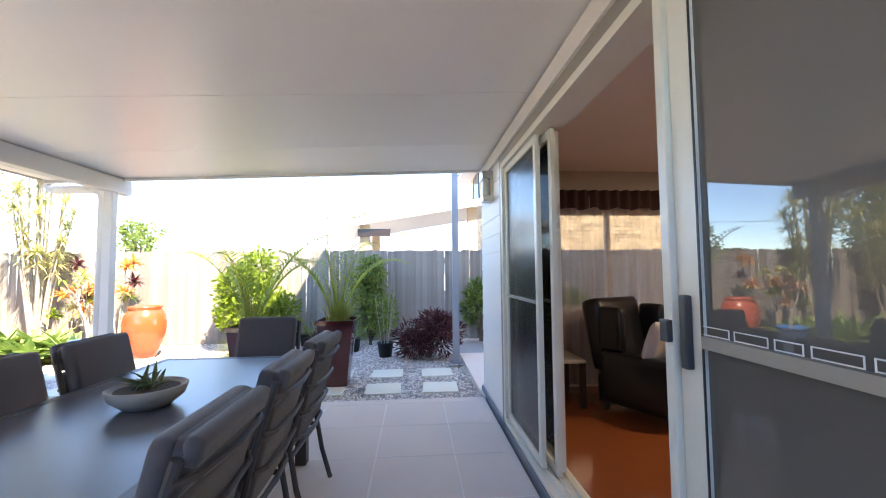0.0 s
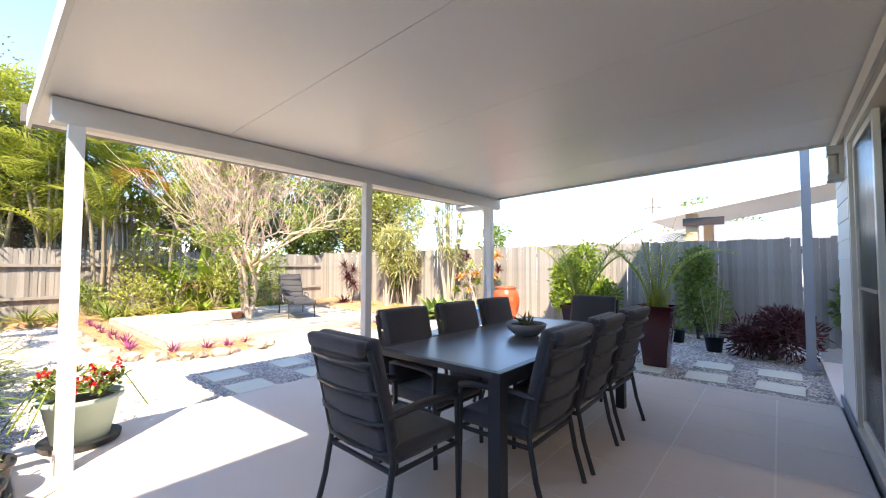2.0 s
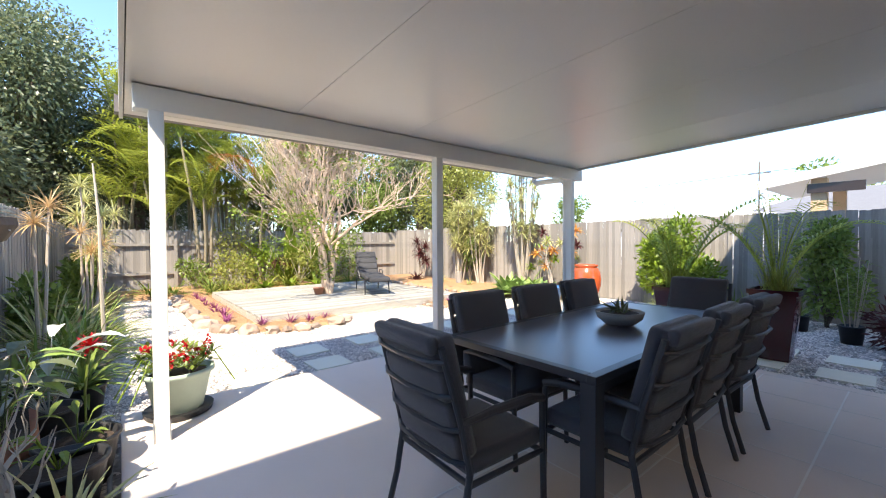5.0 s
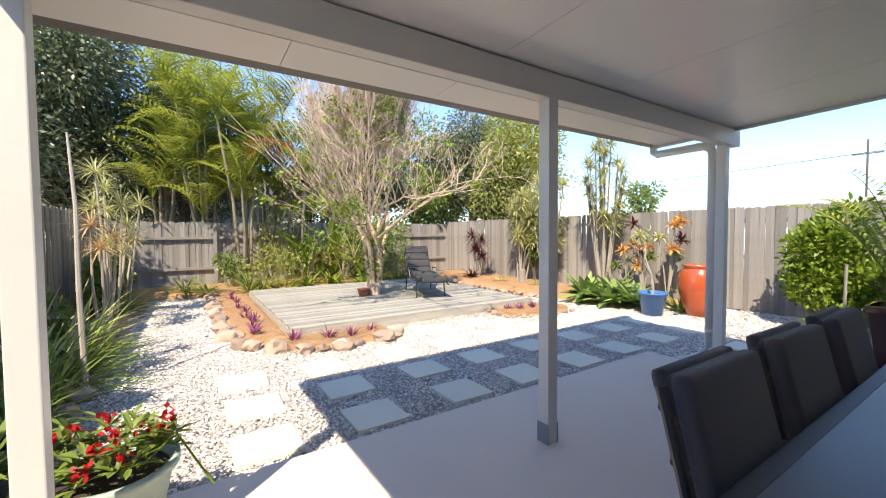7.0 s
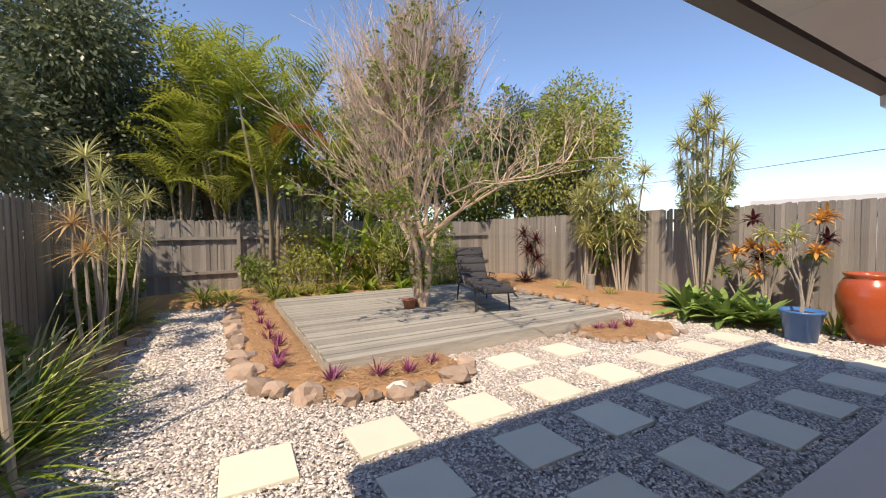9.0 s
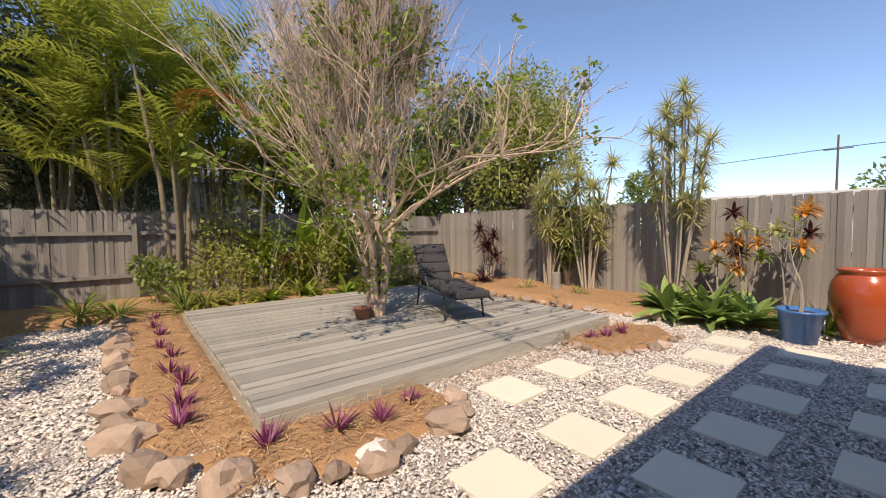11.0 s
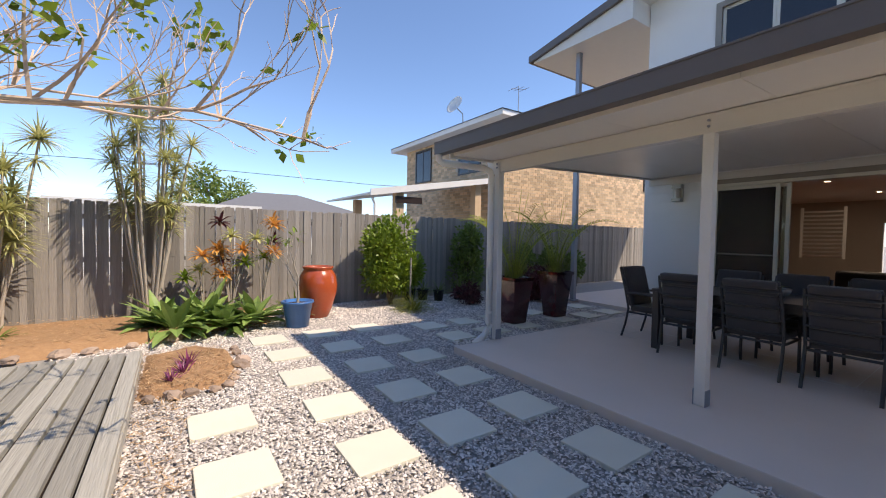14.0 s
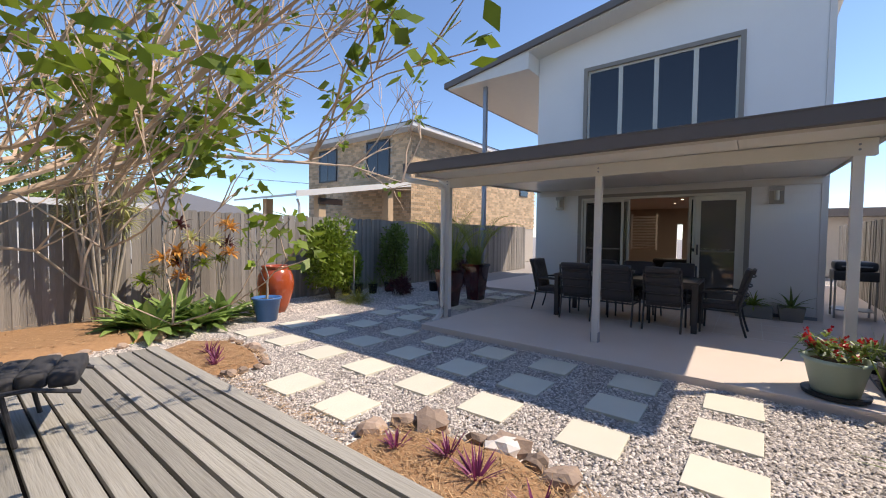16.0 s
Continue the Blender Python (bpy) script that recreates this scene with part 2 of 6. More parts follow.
# ---- mesh tools ----
class Shape:
    """Collects vertices and faces of one part."""

    def __init__(self):
        self.v, self.f = [], []

    def add(self, verts, faces):
        o = len(self.v)
        self.v += [tuple(p) for p in verts]
        self.f += [tuple(i + o for i in f) for f in faces]
        return self

    def box(self, lo, hi, m=None, bevel=0.0):
        lo, hi = Vector(lo), Vector(hi)
        if bevel:
            bm = bmesh.new()
            bmesh.ops.create_cube(bm, size=1)
            d, c = hi - lo, (hi + lo) / 2
            for p in bm.verts:
                p.co = Vector((p.co.x * d.x, p.co.y * d.y, p.co.z * d.z)) + c
            bmesh.ops.bevel(bm, geom=bm.edges[:], offset=bevel, segments=2, affect="EDGES", profile=0.6)
            bm.verts.index_update()
            vs, fs = [p.co.copy() for p in bm.verts], [[p.index for p in f.verts] for f in bm.faces]
            bm.free()
        else:
            vs = [Vector((x, y, z)) for x in (lo.x, hi.x) for y in (lo.y, hi.y) for z in (lo.z, hi.z)]
            fs = [(0, 1, 3, 2), (4, 6, 7, 5), (0, 4, 5, 1), (2, 3, 7, 6), (0, 2, 6, 4), (1, 5, 7, 3)]
        if m is not None:
            vs = [m @ p for p in vs]
        return self.add(vs, fs)

    def tube(self, pts, r, seg=6, cap=True):
        pts = [Vector(p) for p in pts]
        rs = r if isinstance(r, (list, tuple)) else [r] * len(pts)
        vs, fs = [], []
        for i, p in enumerate(pts):
            d = (pts[min(i + 1, len(pts) - 1)] - pts[max(i - 1, 0)]).normalized()
            u = d.cross(Vector((0, 0, 1)) if abs(d.z) < 0.95 else Vector((1, 0, 0))).normalized()
            w = u.cross(d)
            for k in range(seg):
                a = 2 * math.pi * k / seg
                vs.append(p + (u * math.cos(a) + w * math.sin(a)) * rs[i])
        for i in range(len(pts) - 1):
            for k in range(seg):
                a, b = i * seg + k, i * seg + (k + 1) % seg
                fs.append((a, b, b + seg, a + seg))
        if cap:
            fs += [tuple(range(seg)), tuple(range((len(pts) - 1) * seg, len(pts) * seg))[::-1]]
        return self.add(vs, fs)

    def lathe(self, prof, seg=32, at=(0, 0, 0), square=0.0):
        vs, fs = [], []
        for r, z in prof:
            for k in range(seg):
                a = 2 * math.pi * k / seg
                c, s = math.cos(a), math.sin(a)
                if square:
                    q = 1 / max(abs(c), abs(s))
                    q = 1 + (q - 1) * square
                    c, s = c * q, s * q
                vs.append((at[0] + r * c, at[1] + r * s, at[2] + z))
        for i in range(len(prof) - 1):
            for k in range(seg):
                a, b = i * seg + k, i * seg + (k + 1) % seg
                fs.append((a, b, b + seg, a + seg))
        fs += [tuple(range(seg))[::-1], tuple(range((len(prof) - 1) * seg, len(prof) * seg))]
        return self.add(vs, fs)

    def blade(self, p, d, length, width, droop=0.3, n=4, shape=0.35, fold=0.15):
        """A leaf that starts at p along d and arches down; widest at the share 'shape' of its length."""
        p, d = Vector(p), Vector(d).normalized()
        side = d.cross(Vector((0, 0, 1)))
        side = side.normalized() if side.length > 0.05 else Vector((1, 0, 0))
        vs, fs, q, dd = [], [], p.copy(), d.copy()
        for i in range(n + 1):
            t = i / n
            w = width * 0.5 * (min(t / shape, 1) * 0.75 + 0.25 if t < shape else max(1 - (t - shape) / (1 - shape), 0.02) ** 0.7)
            up = side.cross(dd) * (fold * w * 2)
            vs += [q - side * w + up, q, q + side * w + up]
            q = q + dd * (length / n)
            dd = (dd - Vector((0, 0, droop / n * 1.6))).normalized()
        for i in range(n):
            a = i * 3
            fs += [(a, a + 1, a + 4, a + 3), (a + 1, a + 2, a + 5, a + 4)]
        return self.add(vs, fs)

    def leaf(self, p, d, nrm, length, width):
        p, d = Vector(p), Vector(d).normalized()
        s = d.cross(Vector(nrm))
        s = s.normalized() if s.length > 1e-3 else Vector((1, 0, 0))
        w = width / 2
        return self.add([p, p + d * length * 0.45 + s * w, p + d * length, p + d * length * 0.45 - s * w], [(0, 1, 2, 3)])


def part(name, sh, material, parent=None, label="", smooth=False):
    me = bpy.data.meshes.new(name)
    me.from_pydata([tuple(p) for p in sh.v], [], sh.f)
    me.materials.append(M[material] if isinstance(material, str) else material)
    if smooth:
        me.polygons.foreach_set("use_smooth", [True] * len(me.polygons))
    me.update()
    ob = new(name, me)
    ob.parent = parent
    return tagged(ob, label)


def thing(name, label, category, at=(0, 0, 0), rz=0.0, group=""):
    ob = new(name)
    ob.matrix_world = pose(*at, 0, 0, rz)
    ob.empty_display_size = 0.1
    return tagged(ob, label, category, group)


def structure(name, sh, material, label, category, smooth=False):
    return tagged(part(name, sh, material, None, "", smooth), label, category, "", "structure")


def piece(name, mesh, parent, m):
    ob = new(name, mesh)
    ob.parent = parent
    ob.matrix_basis = m
    return ob


def bare_mesh(name, sh, material):
    me = bpy.data.meshes.new(name)
    me.from_pydata([tuple(p) for p in sh.v], [], sh.f)
    me.materials.append(M[material])
    me.update()
    return me


rnd = random.Random(7)
U = rnd.uniform


def rdir(zlo=-1.0, zhi=1.0):
    a, z = U(0, 2 * math.pi), U(zlo, zhi)
    r = math.sqrt(max(0, 1 - z * z))
    return Vector((r * math.cos(a), r * math.sin(a), z))


G = -0.08  # gravel level; the patio slab's top is z = 0
ZD = 0.08  # deck top

# ---- large structure ----
sh = Shape()
big = 400
sh.add([(-big, -big, G - 0.03), (big, -big, G - 0.03), (big, big, G - 0.03), (-big, big, G - 0.03)], [(0, 1, 2, 3)])
structure("ground", sh, "ground", "pale grey gravel ground of the garden", "ground")

sh = Shape()
sh.box((-4.02, -0.8, -0.3), (0.85, 4.56, 0), bevel=0.012)
slab = structure("patio_slab", sh, "slab", "beige-pink coated concrete patio slab", "floor")
sh = Shape().box((-1.2, -4.0, -0.3), (0.85, -0.803, -0.003))
structure("side_slab", sh, "slab", "beige-pink concrete beside the patio", "floor")
sh = Shape().box((0.85, 4.563, -0.3), (9, 7.0, -0.006)).box((0.853, -4.0, -0.3), (9, -0.72, -0.006))
structure("side_path", sh, "slab", "concrete path along the house side", "path")
sh = Shape()
for x in (-1.5, -0.87, -0.24, 0.37):
    sh.box((x - 0.006, -0.7, -0.01), (x + 0.006, 4.4, 0.0025))
for i in range(9):
    y = -0.55 + i * 0.62
    sh.box((-1.5, y - 0.004, -0.01), (0.82, y + 0.004, 0.002))
part("joint_lines", sh, "line", slab, "thin pale joint lines").parent = slab

# house: one wall with the door and the upper window cut out
HX, HY0, HY1 = 0.90, -0.72, 4.80
DY0, DY1, DZ0, DZ1 = 0.37, 3.59, 0.08, 2.42
WY0, WY1, WZ0, WZ1 = 0.54, 3.52, 3.72, 5.50


def roof_z(y):
    return 5.70 + (7.35 - y) * 0.17


sh = Shape()
sh.box((HX, HY0, -0.3), (HX + 0.2, DY0, WZ0))
sh.box((HX, DY1, -0.3), (HX + 0.2, HY1, WZ0))
sh.box((HX, DY0, DZ1), (HX + 0.2, DY1, WZ0))
sh.box((HX, DY0, -0.3), (HX + 0.2, DY1, DZ0))
sh.box((HX, HY0, WZ0), (HX + 0.2, WY0, WZ1))
sh.box((HX, WY1, WZ0), (HX + 0.2, HY1, WZ1))
vs = [(x, y, z) for x in (HX, HX + 0.2) for y, z in ((HY0, WZ1), (HY1, WZ1), (HY1, roof_z(HY1)), (HY0, roof_z(HY0)))]
sh.add(vs, [(0, 1, 2, 3), (7, 6, 5, 4), (0, 4, 5, 1), (1, 5, 6, 2), (2, 6, 7, 3), (3, 7, 4, 0)])
wall_west = structure("wall_west", sh, "render", "white painted weatherboard rear wall of the house", "wall")
# north side wall with the living room window
NX0, NX1, NZ0, NZ1 = 1.5, 4.3, 0.95, 2.15
sh = Shape()
sh.box((HX + 0.2, HY1 - 0.2, -0.3), (NX0, HY1, 5.7)).box((NX1, HY1 - 0.2, -0.3), (9, HY1, 5.7))
sh.box((NX0, HY1 - 0.2, -0.3), (NX1, HY1, NZ0)).box((NX0, HY1 - 0.2, NZ1), (NX1, HY1, 5.7))
structure("wall_north", sh, "render", "white painted side wall with a window", "wall")
sh = Shape().box((HX + 0.2, HY0, -0.3), (9, HY0 + 0.2, 6.6)).box((8.8, HY0 + 0.2, -0.3), (9, 2.36, 6.4)).box((8.8, 2.55, -0.3), (9, HY1 - 0.2, 6.4)).box((8.8, 2.36, -0.3), (9, 2.55, 0.07)).box((8.8, 2.36, 2.0), (9, 2.55, 6.4))
structure("wall_south", sh, "render", "white painted far side walls of the house", "wall")
# horizontal boards on the lower and upper wall
board = bare_mesh("weatherboard", Shape().add(
    [(0, 0, 0), (0, 1, 0), (-0.011, 0, 0), (-0.011, 1, 0), (-0.004, 0, 0.178), (-0.004, 1, 0.178), (0, 0, 0.178), (0, 1, 0.178)],
    [(0, 2, 3, 1), (2, 4, 5, 3), (4, 6, 7, 5), (0, 6, 4, 2), (1, 3, 5, 7)]), "render")
z = 0.0
while z < 2.45:
    for y0, y1 in (((HY0, DY0 - 0.09), (DY1 + 0.09, HY1)) if z < DZ1 else ((HY0, HY1),)):
        piece("board", board, wall_west, Matrix.Translation((HX, y0, z)) @ Matrix.Diagonal((1, y1 - y0, 1, 1)))
    z += 0.18
# upper roof, soffit and gutter edge
sh = Shape()
vs = [(x, y, z) for x in (0.3, 9.4) for y, z in ((-1.3, roof_z(-1.3)), (4.82, roof_z(4.82)), (4.82, 5.70), (7.35, 5.70), (7.35, 5.86), (-1.3, roof_z(-1.3) + 0.16))]
sh.add(vs, [(0, 1, 5), (1, 4, 5), (1, 2, 3), (1, 3, 4), (6, 11, 7), (7, 11, 10), (7, 9, 8), (7, 10, 9), (0, 6, 7, 1), (1, 7, 8, 2), (2, 8, 9, 3), (3, 9, 10, 4), (4, 10, 11, 5), (5, 11, 6, 0)])
structure("upper_roof", sh, "white_post", "white eave soffit of the upper roof", "roof")
sh = Shape()
vs = [(x, y, roof_z(y) + h) for x in (0.22, 0.298) for y, h in ((-1.3, 0.04), (7.45, 0.04), (7.45, 0.2), (-1.3, 0.2))]
sh.add(vs, [(0, 1, 2, 3), (7, 6, 5, 4), (0, 4, 5, 1), (1, 5, 6, 2), (2, 6, 7, 3), (3, 7, 4, 0)])
sh.box((0.3, 7.353, 5.72), (9.4, 7.45, 5.88))
structure("upper_fascia", sh, "fascia", "dark brown metal barge and gutter of the upper roof", "fascia")
pst = thing("carport_post", "tall grey-blue steel post holding the upper eave", "post", (0.72, 6.34, 0))
part("shaft", Shape().box((-0.05, -0.05, -0.02), (0.05, 0.05, 5.7)), "galv", pst)
part("base_plate", Shape().box((-0.09, -0.09, -0.02), (0.09, 0.09, 0.012)), "galv", pst)
sh = Shape().box((HX - 0.02, HY0 - 0.1, 0), (HX + 0.1, HY0 - 0.003, 6.6))
structure("corner_trim", sh, "white_post", "pale corner trim of the house", "trim")
sh = Shape().box((HX - 0.03, HY0 - 0.02, -0.05), (HX - 0.018, HY1 + 0.02, 0.06))
structure("base_flashing", sh, "galv", "blue-grey flashing along the foot of the wall", "trim")

# ---- patio roof ----
RY0, RY1, RX0 = -0.75, 4.95, -4.05


def patio_z(x):
    return 2.505 + (x + 3.25) * 0.035


sh = Shape()
y = -0.74
for y1 in (0.4, 1.5, 2.6, 3.7, 4.66):
    a, b = y + 0.002, y1 - 0.002
    vs = [(x, yy, patio_z(x) + h) for h in (0, 0.07) for x, yy in ((RX0 + 0.05, a), (HX - 0.02, a), (HX - 0.02, b), (RX0 + 0.05, b))]
    sh.add(vs, [(3, 2, 1, 0), (4, 5, 6, 7), (0, 1, 5, 4), (2, 3, 7, 6), (1, 2, 6, 5), (3, 0, 4, 7)])
    y = y1
structure("ceiling", sh, "ceiling", "satin off-white insulated patio roof panels with fine seams", "ceiling")
sh = Shape()
vs = [(x, yy, patio_z(x) + h) for h in (0.073, 0.10) for x, yy in ((RX0, -0.76), (HX - 0.02, -0.76), (HX - 0.02, 4.70), (RX0, 4.70))]
sh.add(vs, [(3, 2, 1, 0), (4, 5, 6, 7), (0, 1, 5, 4), (2, 3, 7, 6), (1, 2, 6, 5), (3, 0, 4, 7)])
structure("patio_roof_sheet", sh, "fascia", "dark metal sheet over the patio roof", "roof")
gut = thing("patio_gutter", "dark brown metal gutter along the patio roof edge", "gutter", (0, 0, 0))
part("gutter_front", Shape().box((RX0 - 0.12, RY0 - 0.05, 2.50), (RX0 - 0.11, 4.87, 2.66)).box((RX0 - 0.128, RY0 - 0.05, 2.645), (RX0 - 0.12, 4.87, 2.66)), "fascia", gut)
part("gutter_base", Shape().box((RX0 - 0.11, RY0 - 0.05, 2.50), (RX0 - 0.003, 4.87, 2.51)), "fascia", gut)
part("gutter_back", Shape().box((RX0 - 0.012, RY0 - 0.04, 2.51), (RX0 - 0.003, 4.86, 2.64)), "fascia", gut)
for ya in (RY0 - 0.05, 4.86):
    part("end_cap", Shape().box((RX0 - 0.11, ya, 2.51), (RX0 - 0.013, ya + 0.01, 2.65)), "fascia", gut)
sh = Shape()
for ya, yb in ((RY0 - 0.02, RY0 + 0.005), (4.663, 4.70)):
    vs = [(x, yy, patio_z(x) + h) for h in (-0.03, 0.12) for x, yy in ((RX0, ya), (HX - 0.03, ya), (HX - 0.03, yb), (RX0, yb))]
    sh.add(vs, [(3, 2, 1, 0), (4, 5, 6, 7), (0, 1, 5, 4), (2, 3, 7, 6), (1, 2, 6, 5), (3, 0, 4, 7)])
structure("roof_end_caps", sh, "beam", "pale metal end channels of the patio roof", "fascia")
sh = Shape().box((-3.30, -0.70, 2.33), (-3.20, 4.80, 2.497), bevel=0.006).box((-3.306, -0.70, 2.33), (-3.302, 4.80, 2.36)).box((-3.306, -0.70, 2.47), (-3.302, 4.80, 2.495))
structure("patio_beam", sh, "beam", "cream metal beam under the patio roof", "beam")
sh = Shape().box((HX - 0.05, HY0, 2.50), (HX - 0.022, 4.70, 2.62))
structure("wall_channel", sh, "beam", "cream channel where the patio roof meets the wall", "trim")
for y in (-0.57, 1.96, 4.58):
    p = thing("patio_post", "white square metal patio post on the slab edge", "post", (-3.25 if y < 4 else -3.27, y, 0), group="patio posts")
    part("shaft", Shape().box((-0.045, -0.045, 0), (0.045, 0.045, 2.46), bevel=0.006), "white_post", p)
    for q in (-0.05, 0.046):
        part("foot_bracket", Shape().box((-0.05, q, 0), (0.05, q + 0.004, 0.14)), "galv", p, "grey steel foot bracket")
    for dz in (2.39, 2.44):
        part("bolt", Shape().tube([(-0.045, 0, dz), (-0.06, 0, dz)], 0.012, 8), "galv", p)
dp = thing("downpipe", "white round downpipe beside the corner post", "pipe", (-3.38, 4.62, 0))
part("pipe", Shape().tube([(-0.75, 0.2, 2.50), (-0.75, 0.2, 2.44), (-0.70, 0.19, 2.40), (-0.1, 0.02, 2.37), (-0.02, 0, 2.33), (0, 0, 2.26), (0, 0, 0.22), (-0.03, -0.01, 0.13), (-0.10, -0.02, 0.06), (-0.30, -0.04, -0.04)], 0.045, 14), "pvc", dp, smooth=True)
part("strap", Shape().tube([(0, 0, 0.36), (0, 0, 0.40)], 0.05, 14), "pvc", dp)

# ---- sliding doors and upper window ----
sh = Shape()
t0 = 0.09
sh.box((HX - 0.03, DY0 - t0, -0.0), (HX + 0.02, DY0 - 0.002, DZ1 + t0)).box((HX - 0.03, DY1 + 0.002, 0), (HX + 0.02, DY1 + t0, DZ1 + t0)).box((HX - 0.03, DY0 - 0.002, DZ1 + 0.002), (HX + 0.02, DY1 + 0.002, DZ1 + t0))
structure("door_surround", sh, "trim", "taupe painted timber surround of the sliding door", "trim")
door = thing("door_1", "cream aluminium sliding doors with one panel open", "door", (0, 0, 0))
door["kind"] = "structure"
sh = Shape().box((HX - 0.035, DY0, DZ1 - 0.05), (HX + 0.15, DY1, DZ1)).box((HX - 0.035, DY0, DZ0), (HX + 0.16, DY1, DZ0 + 0.035))
sh.box((HX - 0.035, DY0, DZ0 + 0.035), (HX + 0.15, DY0 + 0.04, DZ1 - 0.05)).box((HX - 0.035, DY1 - 0.04, DZ0 + 0.035), (HX + 0.15, DY1, DZ1 - 0.05))
for dx in (0.02, 0.07, 0.12):
    sh.box((HX + dx, DY0 + 0.04, DZ0 + 0.035), (HX + dx + 0.008, DY1 - 0.04, DZ0 + 0.05))
part("door_frame", sh, "frame", door)


def sash(x, y0, y1, fill, name, parent, z0=DZ0 + 0.05, z1=DZ1 - 0.055, st=0.055):
    s = part(name, Shape().box((x, y0, z0), (x + 0.035, y0 + st, z1), bevel=0.004).box((x, y1 - st, z0), (x + 0.035, y1, z1), bevel=0.004)
             .box((x, y0 + st, z0), (x + 0.035, y1 - st, z0 + st)).box((x, y0 + st, z1 - st), (x + 0.035, y1 - st, z1)), "frame", parent)
    p = part("pane", Shape().box((x + 0.014, y0 + st, z0 + st), (x + 0.020, y1 - st, z1 - st)), fill, s)
    if fill == "glass":
        p.visible_shadow = False
    return s


sash(HX + 0.10, 2.56, DY1 - 0.04, "glass", "fixed_panel", door)
sash(HX + 0.055, 2.50, 3.52, "glass", "glass_panel", door)
sc2 = sash(HX - 0.01, 2.62, 3.54, "screen", "screen_panel", door)
sash(HX + 0.10, DY0 + 0.04, 1.34, "darkglass", "fixed_panel", door)
sc = sash(HX - 0.01, DY0 + 0.04, 1.20, "tint", "screen_panel", door, st=0.10)
part("interlock", Shape().box((HX - 0.03, 1.203, DZ0 + 0.05), (HX + 0.05, 1.245, DZ1 - 0.055), bevel=0.004), "frame", door)
part("rubber_seal", Shape().box((HX - 0.013, 1.094, DZ0 + 0.15), (HX - 0.0105, 1.102, DZ1 - 0.155)), "blackpot", sc, "thin black glazing seal")
part("mid_rail", Shape().box((HX - 0.014, DY0 + 0.14, 1.20), (HX + 0.026, 1.10, 1.235)), "trim", sc, "taupe middle rail")
part("mid_rail", Shape().box((HX - 0.014, 2.675, 1.20), (HX + 0.026, 3.485, 1.22)), "trim", sc2, "taupe middle rail")
part("handle", Shape().box((HX - 0.035, 1.135, 1.13), (HX - 0.011, 1.165, 1.35), bevel=0.006).box((HX - 0.05, 1.20, 1.20), (HX - 0.031, 1.24, 1.27), bevel=0.004), "charcoal", sc, "black door handle and lock")
y = 1.10
while y > 0.60:
    w = (0.10, 0.05, 0.10, 0.07)[int(y * 100) % 4]
    k = Shape()
    for z0 in (1.240, 1.263):
        k.box((HX - 0.0125, y - w, z0), (HX - 0.011, y, z0 + 0.003))
    for yy in (y - w, y - 0.003):
        k.box((HX - 0.0125, yy, 1.243), (HX - 0.011, yy + 0.003, 1.263))
    part("safety_sticker", k, "farwhite", sc, "small white outlined rectangle sticker")
    y -= w + 0.015
win = thing("window_1", "dark four-pane window with white frame and grey surround", "window", (0, 0, 0))
win["kind"] = "structure"
sh = Shape()
for y0, y1, z0, z1 in ((WY0 - 0.09, WY0, WZ0, WZ1 + 0.09), (WY1, WY1 + 0.09, WZ0, WZ1 + 0.09), (WY0, WY1, WZ1, WZ1 + 0.09)):
    sh.box((HX - 0.035, y0, z0), (HX + 0.02, y1, z1))
part("surround", sh, "trim", win, "grey surround")
for i in range(4):
    w = (WY1 - WY0) / 4
    sash(HX + 0.03, WY0 + i * w + 0.001, WY0 + (i + 1) * w - 0.001, "darkglass", "sash", win, WZ0, WZ1, 0.045)
for y in (4.14, -0.10):
    wl = thing("wall_lamp", "brushed steel box wall lamp on the white wall", "lamp", (HX - 0.02, y, 2.16), group="wall lamps")
    k = 0.11 if y < 1 else 0.085
    part("body", Shape().box((-0.10, -k, 0), (0.018, k, 0.06), bevel=0.005).box((-0.10, -k, 0.24), (0.018, k, 0.32), bevel=0.005).box((-0.02, -k, 0.06), (0.018, k, 0.24)), "steel", wl)
    part("glass_tube", Shape().tube([(-0.05, 0, 0.06), (-0.05, 0, 0.24)], 0.04, 16), "lamp_glass", wl, "frosted glass tube")

